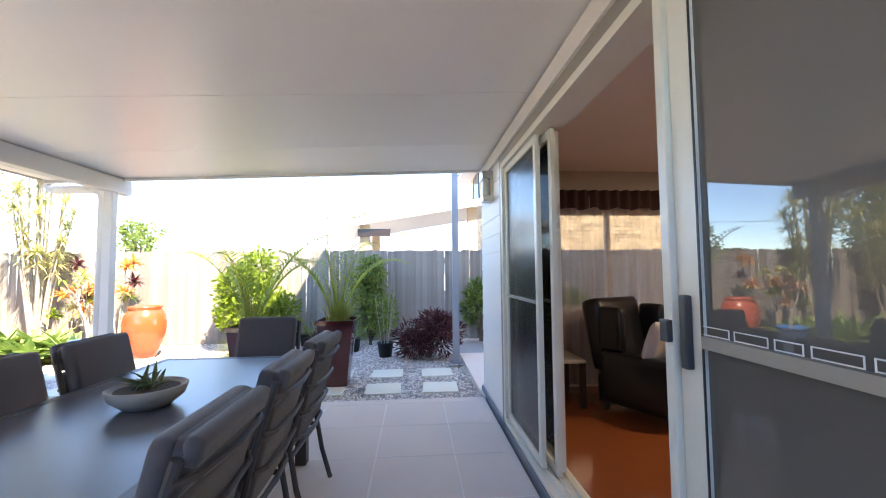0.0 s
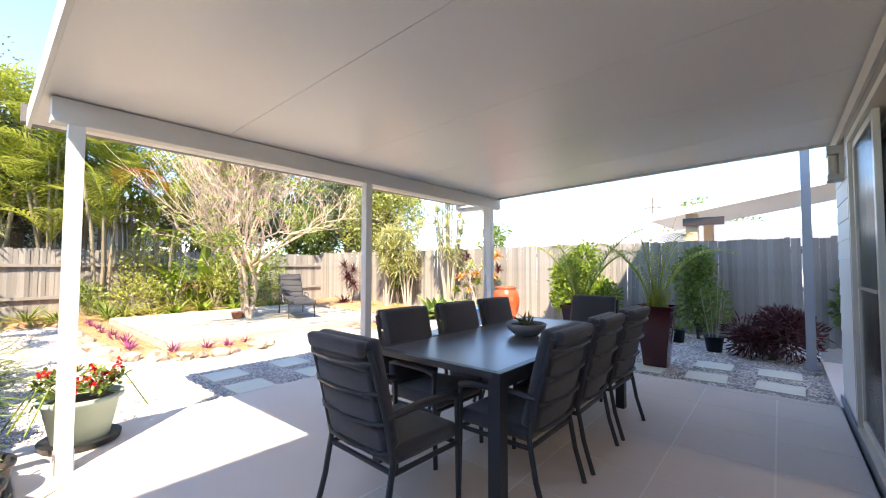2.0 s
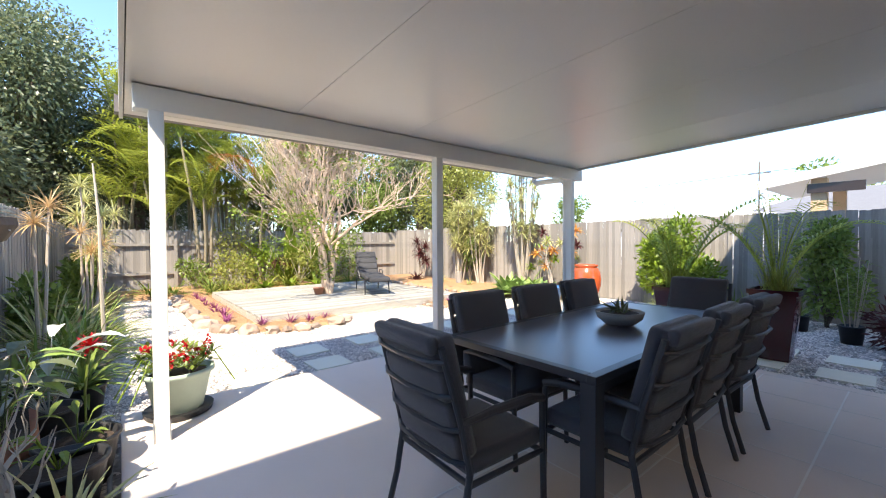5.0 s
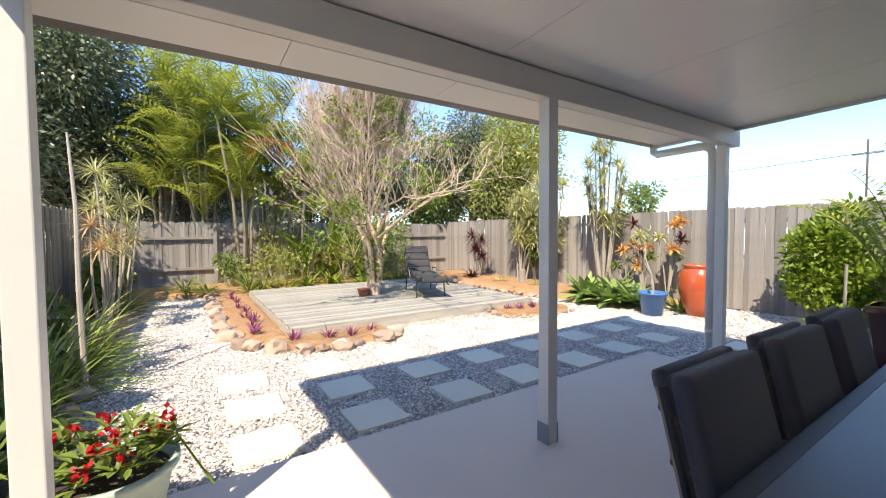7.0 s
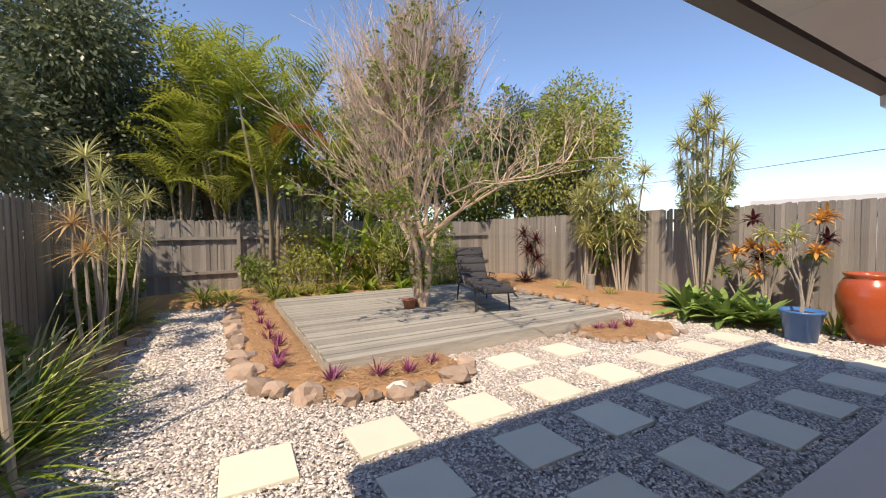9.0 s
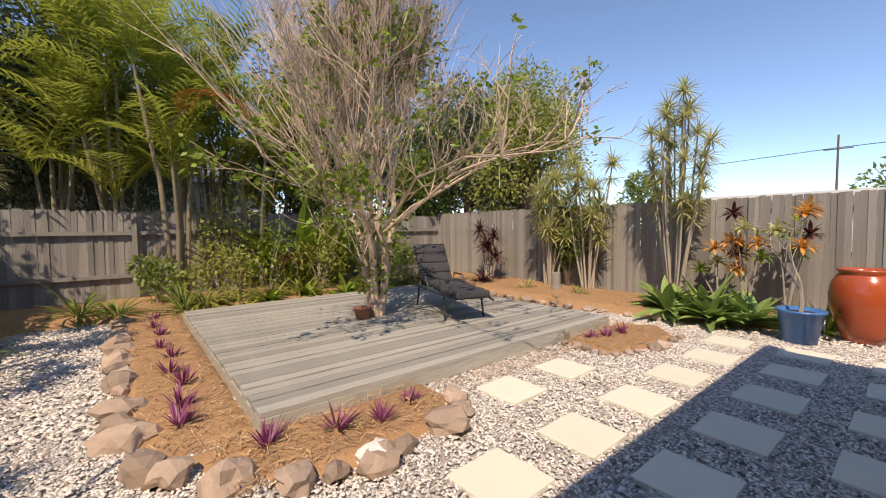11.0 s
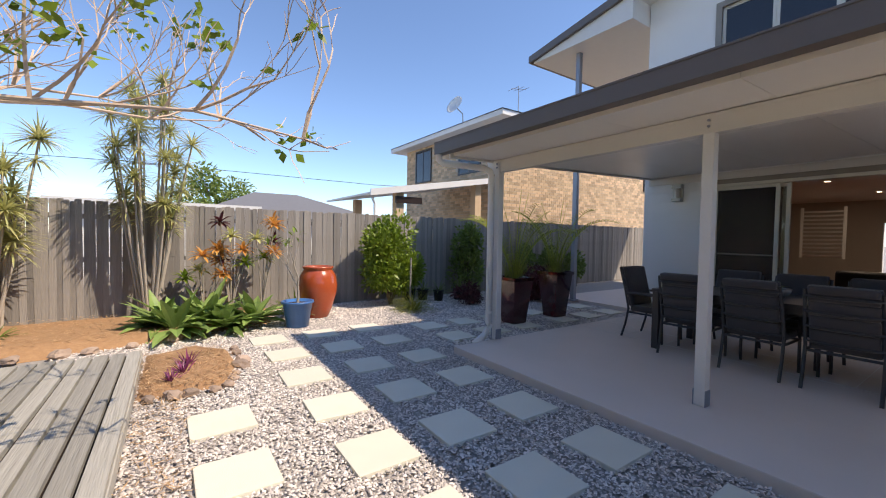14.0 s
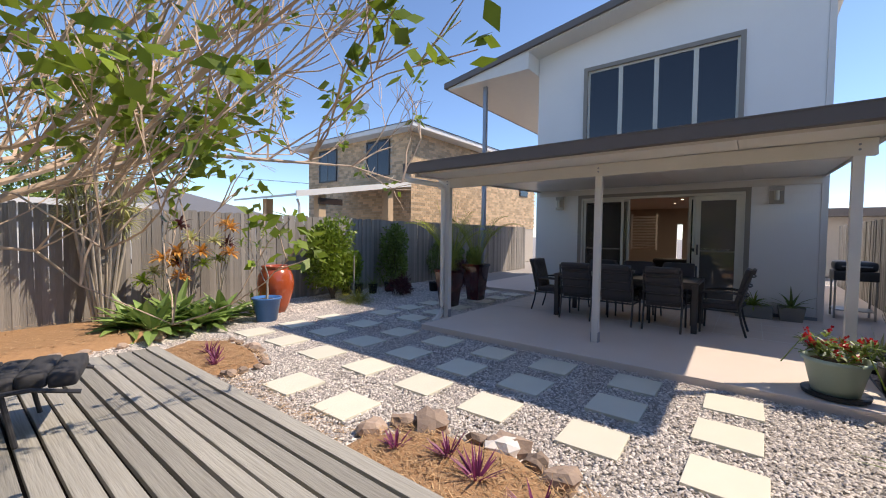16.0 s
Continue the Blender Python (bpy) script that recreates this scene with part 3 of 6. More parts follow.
# ---- fences ----
def fence(name, label, a, b, top, facing, gap=0.08):
    """Upright weathered palings between a and b on three rails; facing is the side that the palings cover."""
    a, b = Vector((*a, 0)), Vector((*b, 0))
    d = (b - a).normalized()
    f = Vector((*facing, 0))
    sh = Shape()
    for z in (0.25, 0.95, 1.65):
        p, q = a - f * 0.03 + Vector((0, 0, z)), b - f * 0.03 + Vector((0, 0, z))
        m = Matrix.Translation(p) @ Matrix(((d.x, -d.y, 0, 0), (d.y, d.x, 0, 0), (0, 0, 1, 0), (0, 0, 0, 1)))
        sh.box((0, -0.018, -0.04), ((b - a).length, 0.018, 0.04), m)
    fe = structure(name, sh, "rail", label, "fence")
    kinds = []
    for k in range(5):
        s = Shape()
        w, c = U(0.083, 0.090), U(0, 0.014)
        h = top - G + U(-0.02, 0.015)
        vs = [(x, y, z) for y in (0, 0.016) for x, z in ((0, 0), (w, 0), (w, h - c), (w - 0.012, h), (0.01, h - U(0, 0.01)), (0, h - 0.014))]
        s.add(vs, [(0, 1, 2, 3, 4, 5), (11, 10, 9, 8, 7, 6)] + [(i, i + 6, (i + 1) % 6 + 6, (i + 1) % 6) for i in range(6)])
        kinds.append(bare_mesh("paling", s, "paling"))
    n = int((b - a).length / gap)
    ang = math.degrees(math.atan2(d.y, d.x))
    for i in range(n):
        p = a + d * (i * gap) + f * (0.004 + (0.006 if i % 2 else 0))
        piece("paling", kinds[rnd.randrange(5)], fe, pose(p.x, p.y, G + U(-0.015, 0.01), U(-0.4, 0.4), U(-0.5, 0.5), ang))
    return fe


fence("fence_north", "weathered grey timber paling fence", (-15.1, 8.9), (8.6, 8.9), 1.90, (0, -1))
fence("fence_back", "dark weathered timber paling fence behind the garden", (-15.1, -2.0), (-15.1, 8.9), 1.82, (1, 0))
fence("fence_south", "grey-green weathered paling fence beside pot plants", (-15.1, -2.0), (9.0, -2.0), 1.95, (0, 1), 0.082)
for y in (0.6, 3.2, 5.8):
    fp = thing("fence_post", "square grey timber fence post", "post", (-15.04, y, G), group="fence posts")
    part("shaft", Shape().box((-0.005, -0.045, 0), (0.08, 0.045, 1.9), bevel=0.005), "rail", fp)
    fp["kind"] = "structure"
sh = Shape().box((-15.08, -1.9, 1.32), (-15.02, 8.8, 1.40)).box((-15.08, -1.9, 0.42), (-15.02, 8.8, 0.50))
structure("fence_back_rails", sh, "rail", "grey timber rails on the back fence", "fence")

# ---- deck ----
DX0, DX1, DYA, DYB = -12.05, -7.32, 1.13, 5.98
sh = Shape().box((DX0 + 0.03, DYA + 0.03, G), (DX1 - 0.03, DYB - 0.03, ZD - 0.06))
deck = structure("deck", sh, "soil", "weathered grey timber garden deck", "deck")
nb = 34
bw = (DX1 - DX0) / nb
for i in range(nb):
    s = Shape().box((-bw / 2 + 0.010 + U(0, 0.006), DYA + U(-0.008, 0.008), -0.022), (bw / 2 - 0.010, DYB + U(-0.008, 0.008), 0.022 + U(-0.002, 0.003)), bevel=0.004)
    piece("deck_board", bare_mesh("deck_board", s, "deck"), deck, pose(DX0 + (i + 0.5) * bw, 0, ZD - 0.022 + U(-0.006, 0.002)))
sh = Shape().box((DX1 - 0.028, DYA, G), (DX1 - 0.002, DYB, ZD - 0.046)).box((DX0, DYA - 0.004, G), (DX1 - 0.03, DYA + 0.022, ZD - 0.046)).box((DX0, DYB - 0.022, G), (DX1 - 0.03, DYB + 0.004, ZD - 0.046))
part("edge_board", sh, "deck", deck, "grey edge boards")

# ---- pavers ----
paver_m = [bare_mesh("paver", Shape().box((-0.225, -0.225, -0.04), (0.225, 0.225, 0.0), bevel=0.006), "paver") for _ in range(1)]
pav = [(x + U(-0.015, 0.015), y + U(-0.015, 0.015)) for x in (-5.88, -5.17, -4.45) for y in (0.34, 1.18, 2.08, 2.9, 3.77, 4.65, 5.53)]
pav += [(-5.93, 6.36), (-5.2, 6.36), (-4.45, 6.38), (-6.71, 3.12), (-6.72, 3.96)]
pav += [(x, y) for x in (-3.5, -2.78, -2.05, -1.07, -0.34, 0.39) for y in (5.22, 5.98)]
for x, y in pav:
    p = new("paver", paver_m[0])
    p.matrix_world = pose(x, y, -0.062, U(-0.6, 0.6), U(-0.6, 0.6), U(-2, 2))
    tagged(p, "square cream concrete stepping paver in gravel", "paver", "stepping pavers", "structure")

# ---- beds of straw mulch ----
def bed(name, label, outline, z, thick=0.07):
    sh = Shape()
    c = Vector((sum(p[0] for p in outline) / len(outline), sum(p[1] for p in outline) / len(outline), 0))
    rings = 8
    pts = [(c.x, c.y, z + thick)]
    n = len(outline) * 4
    edge = []
    for i in range(n):
        a, b = Vector(outline[i // 4]), Vector(outline[(i // 4 + 1) % len(outline)])
        edge.append(a.lerp(b, (i % 4) / 4))
    for r in range(1, rings + 1):
        t = r / rings
        for e in edge:
            x, y = c.x + (e.x - c.x) * t, c.y + (e.y - c.y) * t
            h = z + (thick if r < rings - 1 else (thick * 0.6 if r < rings else -0.02)) + noise.noise((x * 3, y * 3, 0)) * 0.02
            pts.append((x, y, h))
    fs = [(0, 1 + i, 1 + (i + 1) % n) for i in range(n)]
    for r in range(rings - 1):
        for i in range(n):
            a, b = 1 + r * n + i, 1 + r * n + (i + 1) % n
            fs.append((a, a + n, b + n, b))
    sh.add(pts, fs)
    ob = structure(name, sh, "mulch", label, "garden bed", True)
    return ob


def straw(parent, boxes, count):
    sh = Shape()
    for x0, y0, x1, y1, z in boxes:
        for _ in range(int(count * (x1 - x0) * (y1 - y0))):
            p = Vector((U(x0, x1), U(y0, y1), z + U(-0.005, 0.025)))
            d = rdir(-0.25, 0.35)
            sh.leaf(p, d, (U(-.4, .4), U(-.4, .4), 1), U(0.04, 0.13), U(0.003, 0.009))
    return tagged(part("straw", sh, "straw"), "loose orange straw mulch over the bed", "mulch", "", "stuff")


b1 = bed("mulch_bed_1", "orange straw mulch along the deck's side", [(-12.9, 0.4), (-10.6, 0.35), (-7.6, 0.4), (-7.2, 0.55), (-7.2, 1.14), (-12.9, 1.14)], G, 0.06)
b2 = bed("mulch_bed_2", "orange straw mulch at the deck corner edged with rocks", [(-7.33, 0.55), (-6.72, 1.0), (-6.5, 1.45), (-6.6, 2.3), (-7.0, 2.6), (-7.33, 2.6)], G, 0.06)
b3 = bed("mulch_bed_3", "orange straw mulch patch beside the deck", [(-7.33, 4.75), (-6.62, 4.75), (-6.42, 5.4), (-6.45, 6.1), (-6.8, 6.5), (-7.33, 6.3)], G, 0.06)
b4 = bed("mulch_bed_4", "straw mulch bed under the fence plants", [(-15, 6.9), (-10, 6.75), (-7.6, 6.9), (-6.8, 7.1), (-5.6, 7.55), (-5.2, 8.85), (-10, 8.85), (-15, 8.85)], G, 0.12)
b5 = bed("mulch_bed_5", "leaf-littered bed along the back fence", [(-15, -1.9), (-12.6, -1.9), (-12.6, 1.0), (-12.1, 1.3), (-12.1, 6.0), (-12.6, 7), (-15, 7)], G, 0.12)
b6 = bed("mulch_bed_6", "soil bed along the south fence", [(-14, -1.95), (-5.0, -1.95), (-5.0, -1.1), (-7.5, -0.95), (-10, -1.0), (-14, -0.9)], G, 0.07)
straw(b1, [(-12.6, 0.42, -7.3, 1.12, G + 0.06)], 900)
straw(b2, [(-7.3, 0.8, -6.65, 2.45, G + 0.06)], 1900)
straw(b3, [(-7.3, 2.65, -6.97, 4.7, G + .015)], 700)
straw(b3, [(-7.3, 4.8, -6.5, 6.2, G + 0.06)], 1500)
straw(b4, [(-12, 7.0, -6.0, 8.8, G + 0.12)], 450)


def rock(x, y, s, z=G):
    sh = Shape()
    bm = bmesh.new()
    bmesh.ops.create_icosphere(bm, subdivisions=2, radius=1)
    o = Vector((U(0, 50), U(0, 50), U(0, 50)))
    fx, fy, fz = U(0.8, 1.25), U(0.6, 1.0), U(0.5, 0.75)
    for v in bm.verts:
        k = 1 + 0.55 * noise.noise(v.co * 1.1 + o) + 0.25 * noise.noise(v.co * 2.6 + o)
        v.co = Vector((v.co.x * fx, v.co.y * fy, max(v.co.z * fz, -0.35))) * k * s
    bm.verts.index_update()
    sh.add([v.co.copy() for v in bm.verts], [[v.index for v in f.verts] for f in bm.faces])
    bm.free()
    ob = part("edging_rock", sh, "rock")
    ob.matrix_world = pose(x, y, z + 0.3 * s, 0, 0, U(0, 360))
    return tagged(ob, "rough brown edging rock beside straw mulch", "rock", "edging rocks")


def rock_row(pts, s, step):
    for (ax, ay), (bx, by) in zip(pts, pts[1:]):
        L = math.hypot(bx - ax, by - ay)
        n = max(1, int(L / step))
        for i in range(n):
            t = (i + U(0.2, 0.8)) / n
            rock(ax + (bx - ax) * t + U(-.02, .02), ay + (by - ay) * t + U(-.02, .02), s * U(0.7, 1.25))


rock_row([(-12.9, 0.36), (-10.6, 0.32), (-7.6, 0.37), (-7.2, 0.5), (-6.7, 0.95), (-6.46, 1.45), (-6.56, 2.35), (-6.98, 2.66)], 0.14, 0.26)
rock_row([(-7.3, 4.7), (-6.6, 4.7), (-6.38, 5.4), (-6.4, 6.15)], 0.075, 0.16)
rock_row([(-12, 6.85), (-10, 6.7), (-7.6, 6.82), (-6.8, 7.05)], 0.10, 0.33)
rock_row([(-12, -0.9), (-9, -0.95), (-6.5, -0.98), (-5.2, -1.02)], 0.10, 0.35)
white = rock(-6.50, 1.62, 0.13)
white["label"] = "large white quartz edging rock"
white.data.materials[0] = M["line"]

# ---- gravel chips ----
def chips(x0, y0, x1, y1, density, size, name):
    N = int((x1 - x0) * (y1 - y0) * density)
    rs = np.random.RandomState(5 + int(abs(x0 * 10)))
    P = np.stack([rs.uniform(x0, x1, N), rs.uniform(y0, y1, N), np.full(N, G) + rs.uniform(-0.012, 0.006, N)], 1)
    keep = ~((P[:, 0] > -4.04) & (P[:, 0] < 0.9) & (P[:, 1] < 4.58) & (P[:, 1] > -0.82))
    keep &= ~((P[:, 0] > -1.22) & (P[:, 1] < 0))
    keep &= ~((P[:, 0] > DX0) & (P[:, 0] < DX1) & (P[:, 1] > DYA) & (P[:, 1] < DYB))
    for x, y in pav:
        keep &= ~((abs(P[:, 0] - x) < 0.225) & (abs(P[:, 1] - y) < 0.225))
    P = P[keep]
    N = len(P)
    base = np.array([(-1, -0.7, -.3), (0.9, -0.8, -.3), (1, 0.7, -.3), (-.8, 0.9, -.3), (-.6, -.4, .5), (.5, -.5, .55), (.6, .4, .45), (-.4, .5, .5)])
    a = rs.uniform(0, 6.28, N)
    s = size * rs.uniform(0.5, 1.3, (N, 1)) * np.stack([np.ones(N), rs.uniform(0.5, 0.9, N), rs.uniform(0.35, 0.7, N)], 1)
    L = base[None] * s[:, None, :] * (1 + rs.uniform(-0.25, 0.25, (N, 8, 1)))
    tilt = rs.uniform(-0.5, 0.5, N)
    L[:, :, 2] += L[:, :, 0] * tilt[:, None]
    c, sn = np.cos(a)[:, None], np.sin(a)[:, None]
    V = np.stack([L[:, :, 0] * c - L[:, :, 1] * sn, L[:, :, 0] * sn + L[:, :, 1] * c, L[:, :, 2]], 2) + P[:, None, :]
    F = np.array([(4, 5, 6, 7), (0, 1, 5, 4), (1, 2, 6, 5), (2, 3, 7, 6), (3, 0, 4, 7)])
    F = (F[None] + (np.arange(N) * 8)[:, None, None]).reshape(-1)
    me = bpy.data.meshes.new(name)
    me.vertices.add(N * 8), me.loops.add(len(F)), me.polygons.add(N * 5)
    me.vertices.foreach_set("co", V.reshape(-1))
    me.loops.foreach_set("vertex_index", F)
    me.polygons.foreach_set("loop_start", np.arange(0, len(F), 4))
    me.update(calc_edges=True)
    me.materials.append(M["chips"])
    tagged(new(name, me), "loose white and grey gravel chips", "gravel", "", "stuff")


chips(-8.2, -1.1, -4.0, 7.2, 3400, 0.0125, "gravel")
chips(-12.8, -1.0, -8.2, 0.5, 1800, 0.018, "gravel")
chips(-4.0, 4.4, 0.9, 8.8, 1700, 0.018, "gravel")
chips(-6.8, 7.2, -4.0, 8.8, 800, 0.024, "gravel")
chips(-4.1, -1.95, -1.2, -0.75, 1300, 0.022, "gravel")
chips(-5.2, -1.95, -4.1, -1.1, 1000, 0.022, "gravel")

# ---- dining setting ----
TX0, TX1, TY0, TY1, TZ = -1.81, -0.74, 0.87, 3.17, 0.79
tb = thing("dining_table", "long charcoal metal outdoor dining table with grey glass top", "table", ((TX0 + TX1) / 2, (TY0 + TY1) / 2, 0))
hx, hy = (TX1 - TX0) / 2, (TY1 - TY0) / 2
part("tabletop", Shape().box((-hx + 0.05, -hy + 0.05, TZ - 0.012), (hx - 0.05, hy - 0.05, TZ - 0.002)), "tabletop", tb, "grey frosted glass top")
part("top_frame", Shape().box((-hx, -hy, TZ - 0.04), (-hx + 0.05, hy, TZ), bevel=0.004).box((hx - 0.05, -hy, TZ - 0.04), (hx, hy, TZ), bevel=0.004)
     .box((-hx + 0.05, -hy, TZ - 0.04), (hx - 0.05, -hy + 0.05, TZ), bevel=0.004).box((-hx + 0.05, hy - 0.05, TZ - 0.04), (hx - 0.05, hy, TZ), bevel=0.004), "charcoal", tb)
part("apron", Shape().box((-hx + 0.04, -hy + 0.09, TZ - 0.11), (-hx + 0.06, hy - 0.09, TZ - 0.041)).box((hx - 0.06, -hy + 0.09, TZ - 0.11), (hx - 0.04, hy - 0.09, TZ - 0.041)), "charcoal", tb)
for sx in (-1, 1):
    for sy in (-1, 1):
        cx, cy = sx * (hx - 0.045), sy * (hy - 0.045)
        part("leg", Shape().box((cx - 0.04, cy - 0.04, 0), (cx + 0.04, cy + 0.04, TZ - 0.041), bevel=0.004), "charcoal", tb)


def chair():
    """Faces +y. Origin on the floor below the seat's middle."""
    c = thing("dining_chair", "charcoal metal outdoor armchair with thick dark grey cushions", "chair", (0, 0, 0), group="dining chairs")
    w = 0.27
    for s in (-1, 1):
        x = s * w
        part("front_leg", Shape().tube([(x, 0.26, 0), (x, 0.25, 0.36), (x, 0.245, 0.60), (x, 0.22, 0.645)], 0.016, 8), "charcoal", c)
        part("rear_leg", Shape().tube([(x, -0.33, 0), (x, -0.27, 0.20), (x, -0.23, 0.42), (x, -0.28, 0.66), (x * 0.96, -0.37, 0.98)], 0.016, 8), "charcoal", c)
        part("armrest", Shape().tube([(x, 0.25, 0.63), (x * 1.02, 0.15, 0.655), (x * 1.02, -0.1, 0.66), (x, -0.28, 0.645)], [0.02, 0.024, 0.022, 0.016], 8), "charcoal", c)
    part("seat_frame", Shape().tube([(-w, 0.24, 0.37), (w, 0.24, 0.37)], 0.014, 8).tube([(-w, -0.23, 0.37), (w, -0.23, 0.37)], 0.014, 8).tube([(-w, 0.24, 0.37), (-w, -0.23, 0.37)], 0.014, 8).tube([(w, 0.24, 0.37), (w, -0.23, 0.37)], 0.014, 8), "charcoal", c)
    for z in (0.47, 0.62, 0.77, 0.92):
        y = -0.235 - max(0, z - 0.42) * 0.25
        part("back_bar", Shape().tube([(-w, y, z), (-0.2, y - 0.035, z - 0.005), (0, y - 0.05, z - 0.008), (0.2, y - 0.035, z - 0.005), (w, y, z)], 0.011, 8), "charcoal", c)
    part("seat_cushion", Shape().box((-0.25, -0.22, 0.385), (0.25, 0.27, 0.475), bevel=0.03), "cushion", c, smooth=True)
    m = pose(0, -0.205, 0.45, 14, 0, 0)
    part("back_cushion", Shape().box((-0.25, -0.015, 0.01), (0.25, 0.055, 0.585), m, bevel=0.03), "cushion", c, smooth=True)
    for k in range(4):
        part("cushion_roll", Shape().box((-0.24, -0.05, 0.01 + k * 0.142), (0.24, 0.03, 0.155 + k * 0.142), m, bevel=0.026), "cushion", c, smooth=True)
    part("cushion_fold", Shape().box((-0.24, -0.075, 0.52), (0.24, -0.02, 0.60), m, bevel=0.024), "cushion", c, smooth=True)
    return c


ch = chair()
ch.matrix_world = pose(-0.88, 1.29, 0, 0, 0, 90)
for x, y, r in ((-0.88, 1.96, 91), (-0.87, 2.65, 88), (-1.64, 1.34, -90), (-1.64, 2.04, -91), (-1.64, 2.73, -88), (-1.28, 0.59, -2), (-1.26, 3.42, 180)):
    copy_thing(ch, pose(x, y, 0, 0, 0, r))
bw_ = thing("bowl_planter", "shallow grey stone bowl with a spiky succulent on the table", "planter", (-1.23, 2.06, TZ))
part("bowl", Shape().lathe([(0.05, 0), (0.10, 0.004), (0.155, 0.05), (0.17, 0.095), (0.16, 0.10), (0.15, 0.085), (0.02, 0.08)], 36), "bowl", bw_, smooth=True)
part("soil", Shape().lathe([(0.148, 0.074), (0.149, 0.084), (0.01, 0.088)], 24), "soil", bw_)
for i in range(22):
    a = U(0, 6.28)
    part("leaf", Shape().blade((U(-.06, .06), U(-.06, .06), 0.085), (math.cos(a), math.sin(a), U(0.3, 1.2)), U(0.08, 0.17), 0.024, 0.2, 3, 0.3, 0.4), "dark", bw_)


# ---- pots ----
def pot_shape(r0, r1, h, lip=0.02, sq=0.0, seg=32):
    return Shape().lathe([(r0 * 0.9, 0), (r0, 0.005), (r1, h - lip), (r1 + lip * 0.6, h - lip), (r1 + lip * 0.6, h), (r1 - lip * 0.4, h), (r1 - lip, h - 0.06), (0.01, h - 0.062)], seg, square=sq)


jar = thing("glazed_jar", "tall rust-orange glazed jar on gravel by the fence", "jar", (-4.85, 7.66, G))
part("body", Shape().lathe([(0.17, 0), (0.19, 0.01), (0.26, 0.18), (0.335, 0.45), (0.345, 0.60), (0.32, 0.75), (0.27, 0.84), (0.245, 0.87), (0.275, 0.90), (0.275, 0.925), (0.23, 0.925), (0.21, 0.88), (0.2, 0.6), (0.01, 0.58)], 48), "jar", jar, smooth=True)


def rosette(sh, at, n, L, w, zlo=0.0, zhi=1.0, droop=0.4, seg=4, shape=0.3):
    for i in range(n):
        a = i * 2.399 + U(-.3, .3)
        z = zlo + (zhi - zlo) * (i / n) + U(-.1, .1)
        r = math.sqrt(max(0.02, 1 - min(z, 0.99) ** 2))
        sh.blade(at, (r * math.cos(a), r * math.sin(a), z), L * U(0.75, 1.1), w * U(0.8, 1.15), droop, seg, shape)
    return sh


def frond(sh, p, d, L, droop=0.7, n=26, leaf=0.28, w=0.018, v=0.5):
    """A feather palm frond: arching stalk with leaflets on both sides."""
    p, d = Vector(p), Vector(d).normalized()
    side = d.cross(Vector((0, 0, 1)))
    side = side.normalized() if side.length > 0.05 else Vector((1, 0, 0))
    pts = [p.copy()]
    for i in range(n):
        t = i / n
        q = pts[-1]
        if t > 0.15:
            ll = leaf * (0.5 + 1.2 * t if t < 0.4 else 1.05 - 0.75 * (t - 0.4) / 0.6)
            up = side.cross(d)
            for s in (-1, 1):
                sh.blade(q, d * 0.55 + side * s + up * v, ll, w, 0.5, 2, 0.3)
        d = (d - Vector((0, 0, droop / n * (0.4 + 1.4 * t)))).normalized()
        pts.append(q + d * (L / n))
    sh.tube(pts, [0.010 * (1 - 0.8 * i / n) * (L / 1.2) for i in range(n + 1)], 4, False)


def pot_palm(x, y, pot_h, top, leafy):
    p = thing("potted_palm", "young palm in a tall tapered maroon glazed pot", "potted plant", (x, y, G + 0.02), group="potted palms")
    part("pot", Shape().lathe([(0.15, 0), (0.157, 0.006), (0.238, pot_h - 0.06), (0.26, pot_h - 0.055), (0.26, pot_h), (0.235, pot_h), (0.22, pot_h - 0.05), (0.01, pot_h - 0.05)], 32, square=0.8), "maroon", p)
    part("soil", Shape().lathe([(0.215, pot_h - 0.048), (0.215, pot_h - 0.03), (0.01, pot_h - 0.025)], 20), "soil", p)
    sh = Shape()
    for i in range(130):
        a = U(0, 6.28)
        sh.blade((U(-.14, .14), U(-.14, .14), pot_h - 0.03), (math.cos(a) * 0.55, math.sin(a) * 0.55, 1.0), U(0.2, 0.5), 0.010, 0.5, 4, 0.3)
    part("undergrowth", sh, "grass", p, "fine yellow-green grassy shoots")
    for i in range(leafy):
        a = i * 2.4 + U(-.3, .3)
        fr = Shape()
        frond(fr, (0.03 * math.cos(a), 0.03 * math.sin(a), pot_h - 0.03), (math.cos(a) * U(0.15, .5), math.sin(a) * U(.15, .5), 1), U(0.75, 1.05) * top, U(1.3, 2.4), 30, 0.32, 0.026, 0.3)
        part("frond", fr, "palm", p)
    for i in range(3):
        a = i * 2.1
        part("spear", Shape().tube([(0, 0, pot_h), (math.cos(a) * .12, math.sin(a) * .12, pot_h + .5 * top), (math.cos(a) * .3, math.sin(a) * .3, pot_h + .85 * top)], [.009, .006, .003], 5), "palm", p)
    return p


pot_palm(-0.97, 5.47, 0.86, 1.55, 8)
pot_palm(-2.08, 5.44, 0.80, 1.75, 8)


